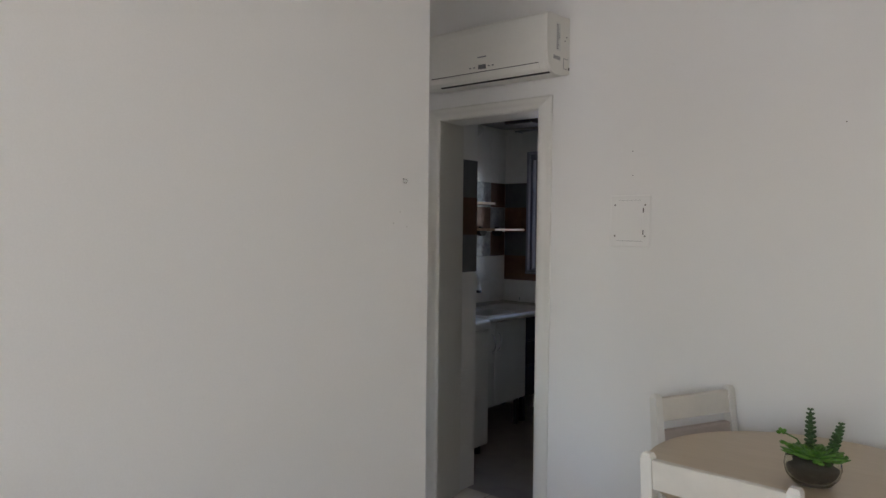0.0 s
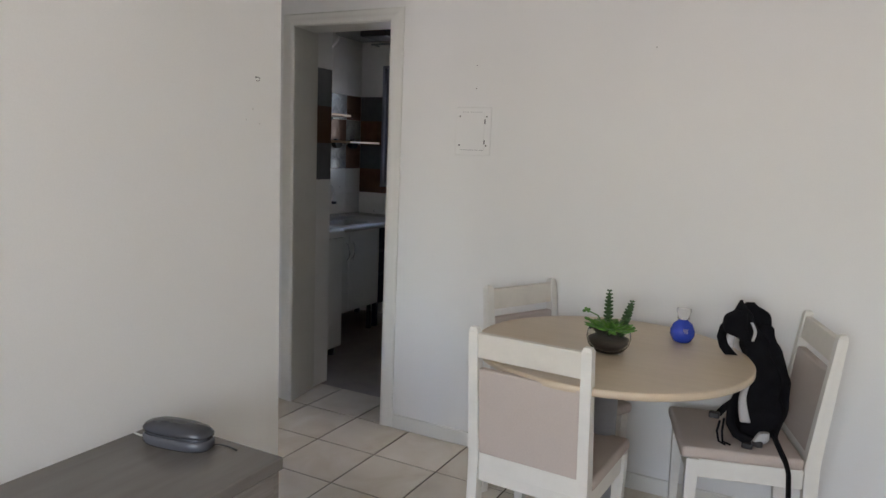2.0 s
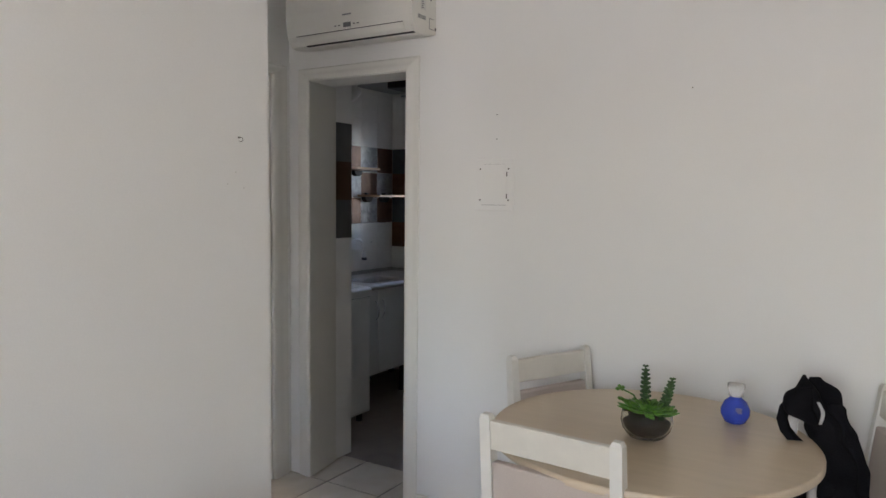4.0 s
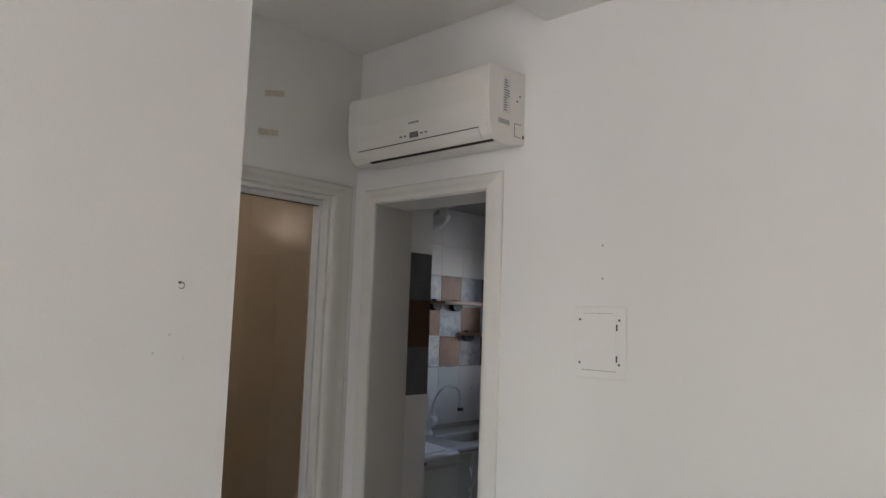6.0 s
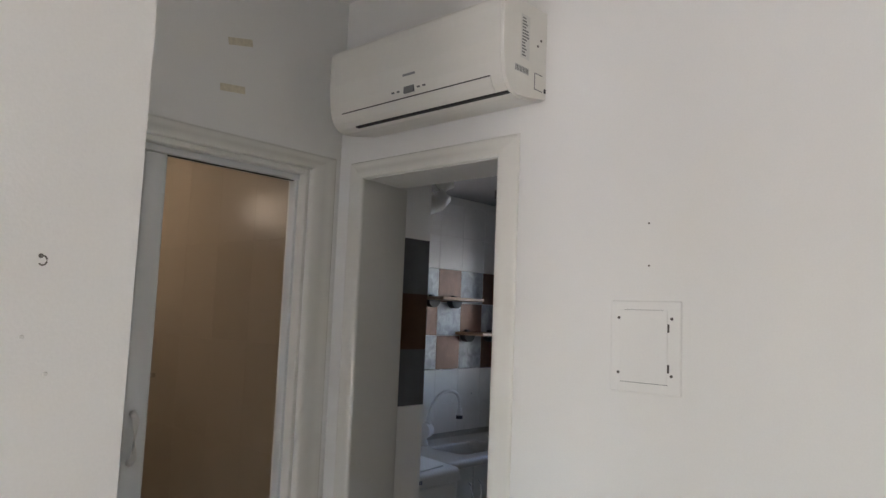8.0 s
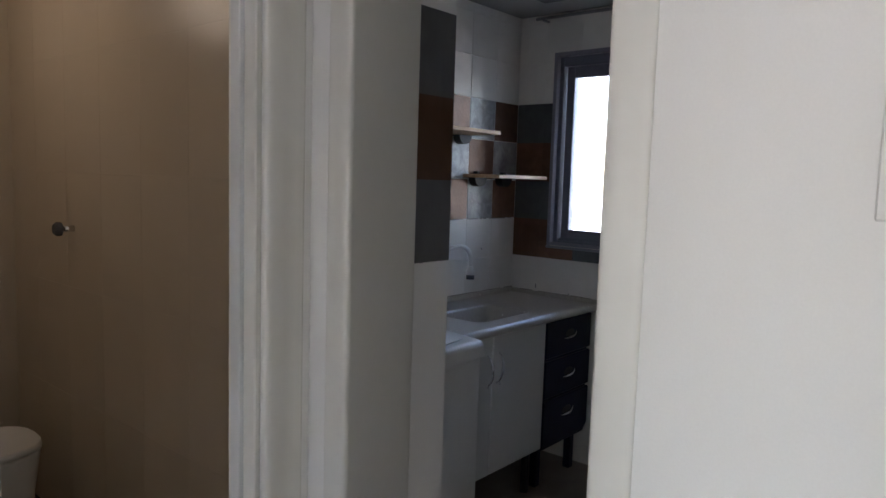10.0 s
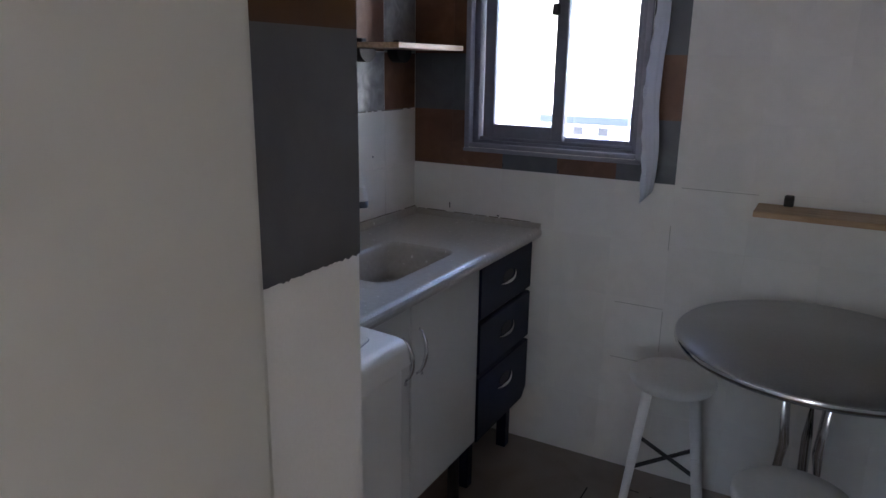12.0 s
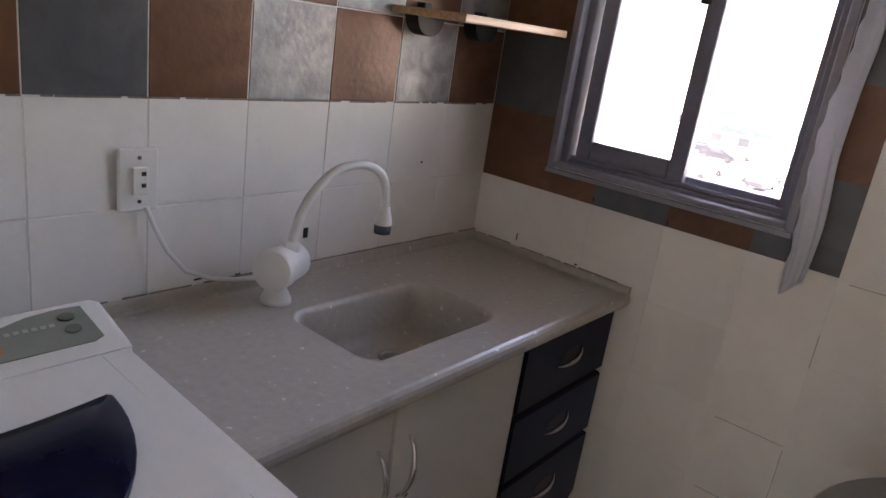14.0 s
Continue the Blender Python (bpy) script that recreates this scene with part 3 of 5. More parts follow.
# ---- living room: dining set ----
def dining_table(cx, cy, r, top):
    root = thing("dining_table", (cx, cy, 0), "round beech-topped dining table on a gray pedestal", "table")
    bm = bmesh.new()
    lathe(bm, [(r - 0.006, top - 0.026), (r, top - 0.021), (r, top - 0.006), (r - 0.005, top)], 72, (cx, cy, 0))
    for f in bm.faces:
        f.smooth = len(f.verts) == 4
    part("tabletop", bm, TABLE_WOOD, root)
    part("mount_plate", boxes((cx - 0.17, cx + 0.17, cy - 0.17, cy + 0.17, top - 0.046, top - 0.026), bevel=0.004), PEDESTAL, root)
    part("column", lathe(bmesh.new(), [(0.055, 0.05), (0.05, 0.09), (0.045, 0.2), (0.045, top - 0.05), (0.06, top - 0.046)], 24, (cx, cy, 0)), PEDESTAL, root)
    for k in range(4):
        a = radians(35 + 90 * k)
        bm = bmesh.new()
        d = Vector((math.cos(a), math.sin(a), 0))
        n = Vector((-d.y, d.x, 0))
        c = Vector((cx, cy, 0))
        rows = []
        for s, h, w in ((0.03, 0.11, 0.032), (0.2, 0.07, 0.03), (0.36, 0.04, 0.026), (0.38, 0.03, 0.02)):
            rows.append([bm.verts.new(c + d * s + n * (w * q) + Vector((0, 0, z))) for q, z in ((-1, 0.004), (1, 0.004), (1, h), (-1, h))])
        for p, q in zip(rows, rows[1:]):
            for i in range(4):
                bm.faces.new((p[i], p[(i + 1) % 4], q[(i + 1) % 4], q[i]))
        bm.faces.new(rows[0])
        bm.faces.new(rows[-1])
        part("foot", bm, PEDESTAL, root)
    return root


def dining_chair():
    """Faces +y; built round the seat's middle on the floor."""
    root = thing("dining_chair", (0, 0, 0), "white washed wooden dining chair with beige suede seat and back", "chair", "chairs round the dining table")
    W, Z = 0.19, 0.91
    def lean(z):
        return -0.19 - max(0.0, z - 0.45) * 0.11
    for s in (-1, 1):
        bm = bmesh.new()
        rows = []
        for z, w, d, back in ((0, 0.014, 0.018, -0.025), (0.25, 0.017, 0.022, -0.006), (0.45, 0.018, 0.024, 0), (0.7, 0.017, 0.02, 0), (Z - 0.012, 0.016, 0.016, 0), (Z, 0.011, 0.011, 0)):
            y = lean(z) + back
            rows.append([bm.verts.new((s * W + p * w, y + q * d, z)) for p, q in ((-1, -1), (1, -1), (1, 1), (-1, 1))])
        for p, q in zip(rows, rows[1:]):
            for i in range(4):
                bm.faces.new((p[i], p[(i + 1) % 4], q[(i + 1) % 4], q[i]))
        bm.faces.new(rows[0])
        bm.faces.new(rows[-1])
        part("back_post", bm, CHAIR_WHITE, root)
        bm = bmesh.new()
        rows = []
        for z, w in ((0, 0.013), (0.38, 0.021), (0.425, 0.021)):
            rows.append([bm.verts.new((s * W + p * w, 0.2 + q * w, z)) for p, q in ((-1, -1), (1, -1), (1, 1), (-1, 1))])
        for p, q in zip(rows, rows[1:]):
            for i in range(4):
                bm.faces.new((p[i], p[(i + 1) % 4], q[(i + 1) % 4], q[i]))
        bm.faces.new(rows[0])
        bm.faces.new(rows[-1])
        part("front_leg", bm, CHAIR_WHITE, root)
        part("side_apron", boxes((s * W - 0.011, s * W + 0.011, -0.168, 0.18, 0.355, 0.425), bevel=0.003), CHAIR_WHITE, root)
    part("front_apron", boxes((-W + 0.021, W - 0.021, 0.192, 0.214, 0.355, 0.425), bevel=0.003), CHAIR_WHITE, root)
    part("rear_apron", boxes((-W + 0.018, W - 0.018, -0.202, -0.18, 0.375, 0.455), bevel=0.003), CHAIR_WHITE, root)
    bm = boxes((-0.212, 0.212, -0.166, 0.242, 0.425, 0.468), bevel=0.014, seg=3)
    for f in bm.faces:
        f.smooth = True
    part("seat", bm, FABRIC, root, "beige suede seat cushion")
    def slab(z0, z1, d, inset, bev):
        bm = bmesh.new()
        box(bm, -W + inset, W - inset, -d, d, z0, z1, bev, 2)
        for v in bm.verts:
            v.co.y += lean(v.co.z)
        return bm
    part("top_rail", slab(0.808, 0.894, 0.012, 0.014, 0.004), CHAIR_RAIL, root, "pale wooden top rail")
    part("back_panel", slab(0.475, 0.774, 0.016, 0.017, 0.006), FABRIC, root, "beige suede back panel")
    part("lower_rail", slab(0.415, 0.476, 0.013, 0.016, 0.003), CHAIR_WHITE, root)
    return root


TX, TY, TZ = 1.335, -0.575, 0.785
dining_table(TX, TY, 0.49, TZ)
chair = dining_chair()
chair.matrix_basis = pose(1.216, -0.815, 0, 0, 0, -3)
copy_thing(chair, pose(1.055, -0.30, 0, 0, 0, -114.8))
chair_pack = copy_thing(chair, pose(1.785, -0.285, 0, 0, 0, 106))
chair_pack["label"] = "white washed dining chair holding a black backpack"


def succulent_bowl(cx, cy, z):
    root = thing("succulent_bowl", (cx, cy, z), "glass bowl with green succulents and two small cacti", "plant")
    prof = [(0.03, 0.0), (0.055, 0.008), (0.072, 0.03), (0.078, 0.055), (0.074, 0.08), (0.064, 0.095), (0.061, 0.094), (0.071, 0.079), (0.075, 0.055), (0.069, 0.032), (0.052, 0.012), (0.0005, 0.006)]
    part("bowl", lathe(bmesh.new(), prof, 36, (cx, cy, z)), BOWL_GLASS, root, "clear round glass bowl")
    part("soil", lathe(bmesh.new(), [(0.001, 0.009), (0.05, 0.013), (0.066, 0.033), (0.0715, 0.05), (0.06, 0.056), (0.001, 0.06)], 28, (cx, cy, z)), SOIL, root)
    random.seed(11)
    for dx, dy, h, tilt in ((-0.008, 0.012, 0.163, (-0.03, 0.05)), (0.036, 0.018, 0.135, (0.2, 0.0))):
        bm = bmesh.new()
        n = 12
        pts = [Vector((cx + dx + tilt[0] * h * k / n * 1.2, cy + dy + tilt[1] * h * k / n, z + 0.05 + h * k / n)) for k in range(n + 1)]
        tube(bm, pts, 0.01, 8, [0.009 - 0.004 * (k / n) ** 2 for k in range(n)] + [0.002])
        for k in range(1, n + 1):
            size = 0.0185 * (1 - 0.45 * (k / n) ** 4)
            for j in range(5):
                a = 2 * math.pi * (j + 0.5 * (k % 2)) / 5 + random.uniform(-0.2, 0.2)
                o = Vector((math.cos(a), math.sin(a), 0.55)).normalized()
                q = Vector((-math.sin(a), math.cos(a), 0))
                up = o.cross(q)
                ring = [[bm.verts.new(pts[k] + o * (size * t) + q * (size * w * c) + up * (size * w * 0.6 * e)) for c, e in ((1, 0), (0.5, 0.87), (-0.5, 0.87), (-1, 0), (-0.5, -0.87), (0.5, -0.87))] for t, w in ((0.2, 0.22), (0.55, 0.42), (0.9, 0.36), (1.08, 0.12))]
                for p, p2 in zip(ring, ring[1:]):
                    for i in range(6):
                        bm.faces.new((p[i], p[(i + 1) % 6], p2[(i + 1) % 6], p2[i])).smooth = True
                bm.faces.new(ring[-1])
        part("cactus", bm, CACTUS, root, "dark green stem of stacked fleshy leaves")
    def rosette(c, r, n, rings, m, nm):
        bm = bmesh.new()
        for ring in range(rings):
            f = 1 - ring / rings * 0.7
            el = 0.15 + 0.9 * ring / rings
            for k in range(n):
                a = 2 * math.pi * (k + 0.5 * (ring % 2)) / n + random.uniform(-0.15, 0.15)
                d = Vector((math.cos(a) * math.cos(el), math.sin(a) * math.cos(el), math.sin(el)))
                s = Vector((-math.sin(a), math.cos(a), 0))
                up = s.cross(d) * -1
                L = r * f * random.uniform(0.85, 1.1)
                row = []
                for t, w, th in ((0, 0.10, 0.05), (0.35, 0.26, 0.08), (0.7, 0.28, 0.06), (0.95, 0.08, 0.02)):
                    m0 = c + d * (L * t) + up * (0.1 * L * t * t)
                    row.append([bm.verts.new(m0 + s * (w * L)), bm.verts.new(m0 + up * (th * L)), bm.verts.new(m0 - s * (w * L)), bm.verts.new(m0 - up * (th * L))])
                for p, q in zip(row, row[1:]):
                    for i in range(4):
                        bm.faces.new((p[i], p[(i + 1) % 4], q[(i + 1) % 4], q[i])).smooth = True
                bm.faces.new(row[-1])
        part(nm, bm, m, root)
    rosette(Vector((cx + 0.012, cy - 0.022, z + 0.085)), 0.082, 9, 4, LEAF, "rosette")
    rosette(Vector((cx - 0.03, cy - 0.02, z + 0.088)), 0.06, 8, 3, LEAF, "rosette")
    rosette(Vector((cx + 0.045, cy - 0.01, z + 0.08)), 0.06, 8, 3, LEAF, "rosette")
    rosette(Vector((cx - 0.01, cy + 0.035, z + 0.066)), 0.045, 7, 2, LEAF, "rosette")
    for a0, L, h in ((2.9, 0.095, 0.055), (3.3, 0.075, 0.03), (-0.3, 0.085, 0.02), (-1.2, 0.08, 0.01)):
        bm = bmesh.new()
        e = Vector((cx + math.cos(a0) * L, cy + math.sin(a0) * L, z + 0.08 + h))
        tube(bm, [(cx, cy, z + 0.06), ((cx + e.x) / 2, (cy + e.y) / 2, z + 0.09 + h * 0.6), e], 0.0025, 6)
        for k in range(6):
            q = 2 * math.pi * k / 6
            lathe(bm, [(0.0005, -0.006), (0.006, -0.002), (0.006, 0.002), (0.0005, 0.006)], 6, e + Vector((math.cos(q) * 0.009, math.sin(q) * 0.009, random.uniform(-0.006, 0.006))))
        part("sprig", bm, LEAF, root)


succulent_bowl(1.345, -0.635, TZ)

bx, by = 1.548, -0.33
bottle = thing("soap_bottle", (bx, by, TZ), "round blue liquid bottle with a clear plastic cap", "bottle")
part("flask", lathe(bmesh.new(), [(0.022, 0), (0.034, 0.006), (0.045, 0.03), (0.045, 0.048), (0.034, 0.072), (0.019, 0.084), (0.017, 0.09)], 32, (bx, by, TZ)), BLUE_SOAP, bottle)
part("cap", lathe(bmesh.new(), [(0.0225, 0.09), (0.0225, 0.11), (0.027, 0.117), (0.027, 0.129), (0.018, 0.131)], 24, (bx, by, TZ)), CLEAR_PL, bottle, "clear frosted cap")
bm = bmesh.new()
prism(bm, [(bx + 0.008, TZ + 0.044), (bx + 0.026, TZ + 0.044), (bx + 0.026, TZ + 0.06), (bx + 0.008, TZ + 0.06)], 1, by - 0.043, by - 0.03)
part("sticker", bm, CLEAR_PL, bottle)


# ---- backpack on the chair ----
def lump(bm, rows, n=14, squash=1.0, rough=0.004):
    """A soft body from rows of (centre, half width, half depth, turn)."""
    rings = []
    for c, w, d, turn in rows:
        ring = []
        for k in range(n):
            a = 2 * math.pi * k / n
            p = Vector((math.copysign(abs(math.cos(a)) ** 0.7, math.cos(a)) * w, math.copysign(abs(math.sin(a)) ** 0.7, math.sin(a)) * d, 0))
            p.rotate(Euler((0, 0, turn)))
            p += Vector(c)
            p += noise.noise_vector(p * 18) * rough
            ring.append(bm.verts.new(p))
        rings.append(ring)
    for a, b in zip(rings, rings[1:]):
        for k in range(n):
            bm.faces.new((a[k], a[(k + 1) % n], b[(k + 1) % n], b[k])).smooth = True
    bm.faces.new(rings[0])
    bm.faces.new(rings[-1])
    return bm


def ribbon(bm, pts, w, th, side=Vector((0, 0, 1))):
    rows = []
    pts = [Vector(p) for p in pts]
    for i, p in enumerate(pts):
        d = (pts[min(i + 1, len(pts) - 1)] - pts[max(i - 1, 0)]).normalized()
        s = d.cross(side)
        s = s.normalized() if s.length > 0.05 else Vector((1, 0, 0))
        u = s.cross(d)
        rows.append([bm.verts.new(p + s * (a * w) + u * (b * th)) for a, b in ((-1, -1), (1, -1), (1, 1), (-1, 1))])
    for p, q in zip(rows, rows[1:]):
        for i in range(4):
            bm.faces.new((p[i], p[(i + 1) % 4], q[(i + 1) % 4], q[i])).smooth = True
    bm.faces.new(rows[0])
    bm.faces.new(rows[-1])
    return bm


def backpack():
    O = Vector((1.825, -0.345, 0.468))
    root = thing("baby_carrier", O, "black nylon baby carrier with gray panels slumped on a chair", "baby carrier")
    R, A = Vector((0.893, 0.449, 0)), Vector((-0.449, 0.893, 0))
    t = math.atan2(R.y, R.x)
    def at(u, v, w=0.0):
        return O + R * u + A * w + Vector((0, 0, v))
    def soft(rows, nm, m, n=16, rough=0.006, label=""):
        fine = []
        for i in range(len(rows) - 1):
            p = [rows[max(0, min(len(rows) - 1, i + k))] for k in (-1, 0, 1, 2)]
            for q in (0, 0.25, 0.5, 0.75):
                fine.append([0.5 * (2 * b0 + (c - a) * q + (2 * a - 5 * b0 + 4 * c - d) * q * q + (3 * b0 - a - 3 * c + d) * q ** 3) for a, b0, c, d in zip(*p)])
        fine.append(rows[-1])
        part(nm, lump(bmesh.new(), [(at(u * 0.92, v * 0.93, w), max(0.004, a * 0.8), max(0.003, b * 0.85), t) for u, v, w, a, b in fine], n + 8, rough=rough), m, root, label)
    soft([(0.0, 0.002, 0, 0.055, 0.05), (-0.005, 0.03, 0, 0.085, 0.07), (-0.003, 0.09, 0, 0.10, 0.08), (0.004, 0.15, 0, 0.10, 0.08), (0.006, 0.21, 0, 0.095, 0.075), (0.008, 0.27, 0.01, 0.084, 0.065),
          (-0.005, 0.32, 0.01, 0.066, 0.05), (-0.02, 0.36, 0.01, 0.055, 0.045), (-0.035, 0.41, 0.01, 0.052, 0.04), (-0.06, 0.45, 0.01, 0.045, 0.035), (-0.085, 0.495, 0.01, 0.038, 0.03), (-0.095, 0.525, 0.01, 0.02, 0.018), (-0.098, 0.545, 0.01, 0.008, 0.008)], "main_body", PACK_BLACK, 24, 0.018)
    soft([(0.02, 0.36, 0.05, 0.03, 0.02), (0.015, 0.42, 0.05, 0.044, 0.018), (0.0, 0.49, 0.045, 0.046, 0.016), (-0.035, 0.525, 0.04, 0.03, 0.014), (-0.04, 0.54, 0.04, 0.02, 0.008)], "shoulder_pad", PACK_BLACK, 14, 0.005)
    soft([(0.045, 0.03, -0.02, 0.04, 0.05), (0.055, 0.10, -0.02, 0.045, 0.055), (0.05, 0.18, -0.02, 0.042, 0.05), (0.04, 0.25, -0.01, 0.025, 0.035)], "side_pocket", PACK_BLACK, 18, 0.016)
    soft([(-0.07, 0.10, -0.075, 0.022, 0.01), (-0.085, 0.15, -0.078, 0.02, 0.01), (-0.088, 0.20, -0.072, 0.016, 0.01), (-0.065, 0.26, -0.06, 0.012, 0.01)], "gray_panel", PACK_GRAY, 10, 0.003, "light gray fabric panel")
    soft([(-0.125, 0.36, 0.0, 0.016, 0.008), (-0.125, 0.395, 0.0, 0.02, 0.009), (-0.12, 0.425, 0.0, 0.022, 0.008)], "head_panel", PACK_GRAY, 10, 0.003, "light gray fabric panel")
    soft([(-0.03, 0.005, -0.07, 0.03, 0.015), (-0.012, 0.03, -0.085, 0.035, 0.014), (0.0, 0.065, -0.085, 0.022, 0.012)], "lining_flap", PACK_GRAY, 10, 0.004, "light gray lining flap")
    soft([(-0.055, 0.405, -0.035, 0.006, 0.004), (-0.045, 0.44, -0.03, 0.007, 0.004), (-0.06, 0.475, -0.025, 0.006, 0.004)], "edge_piping", PACK_GRAY, 8, 0.001)
    soft([(0.055, 0.05, 0.02, 0.03, 0.05), (0.075, 0.10, 0.02, 0.05, 0.06), (0.082, 0.17, 0.02, 0.052, 0.06), (0.078, 0.24, 0.02, 0.05, 0.055), (0.062, 0.31, 0.02, 0.046, 0.05), (0.04, 0.37, 0.02, 0.042, 0.045), (0.02, 0.43, 0.02, 0.036, 0.035), (0.01, 0.46, 0.02, 0.015, 0.015)], "hip_belt", PACK_BLACK, 20, 0.02)
    soft([(-0.075, 0.40, -0.01, 0.02, 0.02), (-0.10, 0.43, -0.012, 0.045, 0.025), (-0.115, 0.46, -0.012, 0.05, 0.026), (-0.11, 0.49, -0.01, 0.045, 0.024), (-0.09, 0.52, 0.0, 0.03, 0.02)], "folded_flap", PACK_BLACK, 16, 0.012)
    def strap(pts, w, label="black webbing strap", side=A):
        part("strap", ribbon(bmesh.new(), [at(p[0] * 0.92, p[1] * (0.93 if p[1] > 0 else 1), p[2] * 0.95) for p in pts], w, 0.003, side), PACK_BLACK, root, label)
    strap([(-0.09, 0.49, 0.0), (-0.13, 0.475, -0.005), (-0.155, 0.445, -0.005), (-0.162, 0.41, -0.005), (-0.15, 0.375, -0.005), (-0.125, 0.345, -0.01), (-0.09, 0.31, -0.02)], 0.016)
    strap([(-0.10, 0.20, -0.06), (-0.125, 0.15, -0.07), (-0.125, 0.09, -0.075), (-0.10, 0.05, -0.08), (-0.06, 0.03, -0.085), (-0.02, 0.025, -0.085)], 0.015)
    strap([(-0.11, 0.175, -0.06), (-0.15, 0.15, -0.07), (-0.175, 0.125, -0.075)], 0.012)
    strap([(-0.165, 0.10, -0.075), (-0.175, 0.06, -0.08), (-0.165, 0.02, -0.08), (-0.14, 0.008, -0.085)], 0.003)
    strap([(-0.15, 0.11, -0.075), (-0.155, 0.06, -0.08), (-0.15, 0.02, -0.08), (-0.12, 0.008, -0.085)], 0.003)
    strap([(0.03, 0.07, -0.09), (0.035, 0.03, -0.15), (0.038, 0.0, -0.2), (0.04, -0.03, -0.225), (0.046, -0.1, -0.228), (0.050, -0.15, -0.228), (0.052, -0.185, -0.228)], 0.013, side=R)
    for u, v in ((-0.18, 0.12), (-0.055, 0.012), (-0.02, 0.02)):
        p = at(u, v, -0.088)
        part("buckle", boxes((p.x - 0.018, p.x + 0.018, p.y - 0.012, p.y + 0.012, p.z - 0.011, p.z + 0.011), bevel=0.004), BLACK, root, "black plastic buckle")


backpack()


# ---- media rack and telephone ----
def media_rack():
    x0, x1, y0, y1, top = XW + 0.002, 0.78, -3.35, -1.695, 0.66
    root = thing("media_rack", (0.55, -2.5, 0), "low gray oak laminate media rack against the wall", "cabinet")
    part("top_board", boxes((x0, x1, y0, y1, top - 0.035, top), bevel=0.003), RACK_WOOD, root)
    for y in (y0 + 0.005, y1 - 0.03):
        part("side_panel", boxes((x0 + 0.002, x1 - 0.01, y, y + 0.025, 0, top - 0.035), bevel=0.002), RACK_EDGE, root)
    part("bottom_board", boxes((x0 + 0.002, x1 - 0.012, y0 + 0.03, y1 - 0.03, 0.08, 0.105), bevel=0.002), RACK_EDGE, root)
    part("back_board", boxes((x0 + 0.001, x0 + 0.012, y0 + 0.03, y1 - 0.03, 0.105, top - 0.035)), RACK_EDGE, root)
    for y in (-2.28, -2.82):
        part("divider", boxes((x0 + 0.012, x1 - 0.02, y, y + 0.02, 0.105, top - 0.035)), RACK_EDGE, root)
    part("fascia", boxes((x1 - 0.02, x1 - 0.004, y0 + 0.03, y1 - 0.031, top - 0.115, top - 0.036), bevel=0.002), RACK_EDGE, root)
    for y in (-2.80, -2.26):
        d = part("drawer_front", boxes((x1 - 0.022, x1 - 0.004, y + 0.004, y + 0.5, 0.11, 0.5), bevel=0.003), RACK_EDGE, root)
        bm = bmesh.new()
        tube(bm, [(x1 - 0.004, y + 0.2, 0.45), (x1 + 0.02, y + 0.2, 0.45), (x1 + 0.02, y + 0.32, 0.45), (x1 - 0.004, y + 0.32, 0.45)], 0.005, 8)
        part("handle", bm, CHROME, d, "thin metal bar handle")


media_rack()


def telephone():
    root = thing("telephone", (0, 0, 0), "slate gray corded telephone with handset on its base", "telephone")
    part("base", lump(bmesh.new(), [((0, 0, 0.0), 0.098, 0.048, 0), ((0, 0, 0.008), 0.105, 0.052, 0), ((0, 0, 0.028), 0.105, 0.052, 0), ((0, 0, 0.038), 0.098, 0.046, 0)], 28, rough=0), PHONE_LIGHT, root)
    part("waist_band", lump(bmesh.new(), [((0, 0, 0.036), 0.100, 0.047, 0), ((0, 0, 0.046), 0.100, 0.047, 0)], 28, rough=0), PHONE_GRAY, root)
    hs = part("handset", lump(bmesh.new(), [((0, 0, 0.045), 0.104, 0.048, 0), ((0, 0, 0.055), 0.105, 0.050, 0), ((-0.002, 0, 0.068), 0.095, 0.045, 0), ((-0.004, 0, 0.077), 0.07, 0.034, 0), ((-0.005, 0, 0.08), 0.03, 0.012, 0)], 28, rough=0), PHONE_GRAY, root)
    part("badge", lathe(bmesh.new(), [(0.006, 0.0755), (0.005, 0.079)], 12, (-0.05, -0.018, 0)), PHONE_LIGHT, hs)
    for side, pts, m in ((0, [(-0.10, 0.0, 0.006), (-0.13, 0.004, 0.004), (-0.155, 0.012, 0.004)], AC_WHITE), (1, [(0.09, 0.02, 0.01), (0.12, 0.035, 0.005), (0.15, 0.03, 0.004), (0.17, 0.02, 0.004)], BLACK)):
        part("cord", tube(bmesh.new(), pts, 0.003, 8), m, root)
    root.matrix_basis = pose(0.495, -1.785, 0.66, 0, 0, 11) @ Matrix.Diagonal((0.98, 0.86, 0.78, 1))


telephone()


# ---- bathroom ----
LX, LY = -2.33, -0.55
lamp_root = thing("bath_ceiling_lamp", (LX, LY, HB), "small lit bulb hanging from the bathroom ceiling", "lamp")
part("lamp_base", lathe(bmesh.new(), [(0.045, HB - 0.03), (0.05, HB)], 24, (LX, LY, 0)), PVC, lamp_root)
part("stem", lathe(bmesh.new(), [(0.014, HB - 0.15), (0.014, HB - 0.03)], 12, (LX, LY, 0)), PVC, lamp_root)
part("bulb", lathe(bmesh.new(), [(0.013, HB - 0.15), (0.02, HB - 0.17), (0.03, HB - 0.19), (0.02, HB - 0.21), (0.001, HB - 0.215)], 20, (LX, LY, 0)), LAMP_ON, lamp_root, "glowing warm bulb")
valve = thing("shower_valve", (-2.35, 0.1, 1.25), "small dark shower tap on the beige wall", "tap")
part("spindle", lathe(bmesh.new(), [(0.012, 0.06), (0.012, 0.112)], 12, (-2.35, 0, 1.25), 1), CHROME, valve)
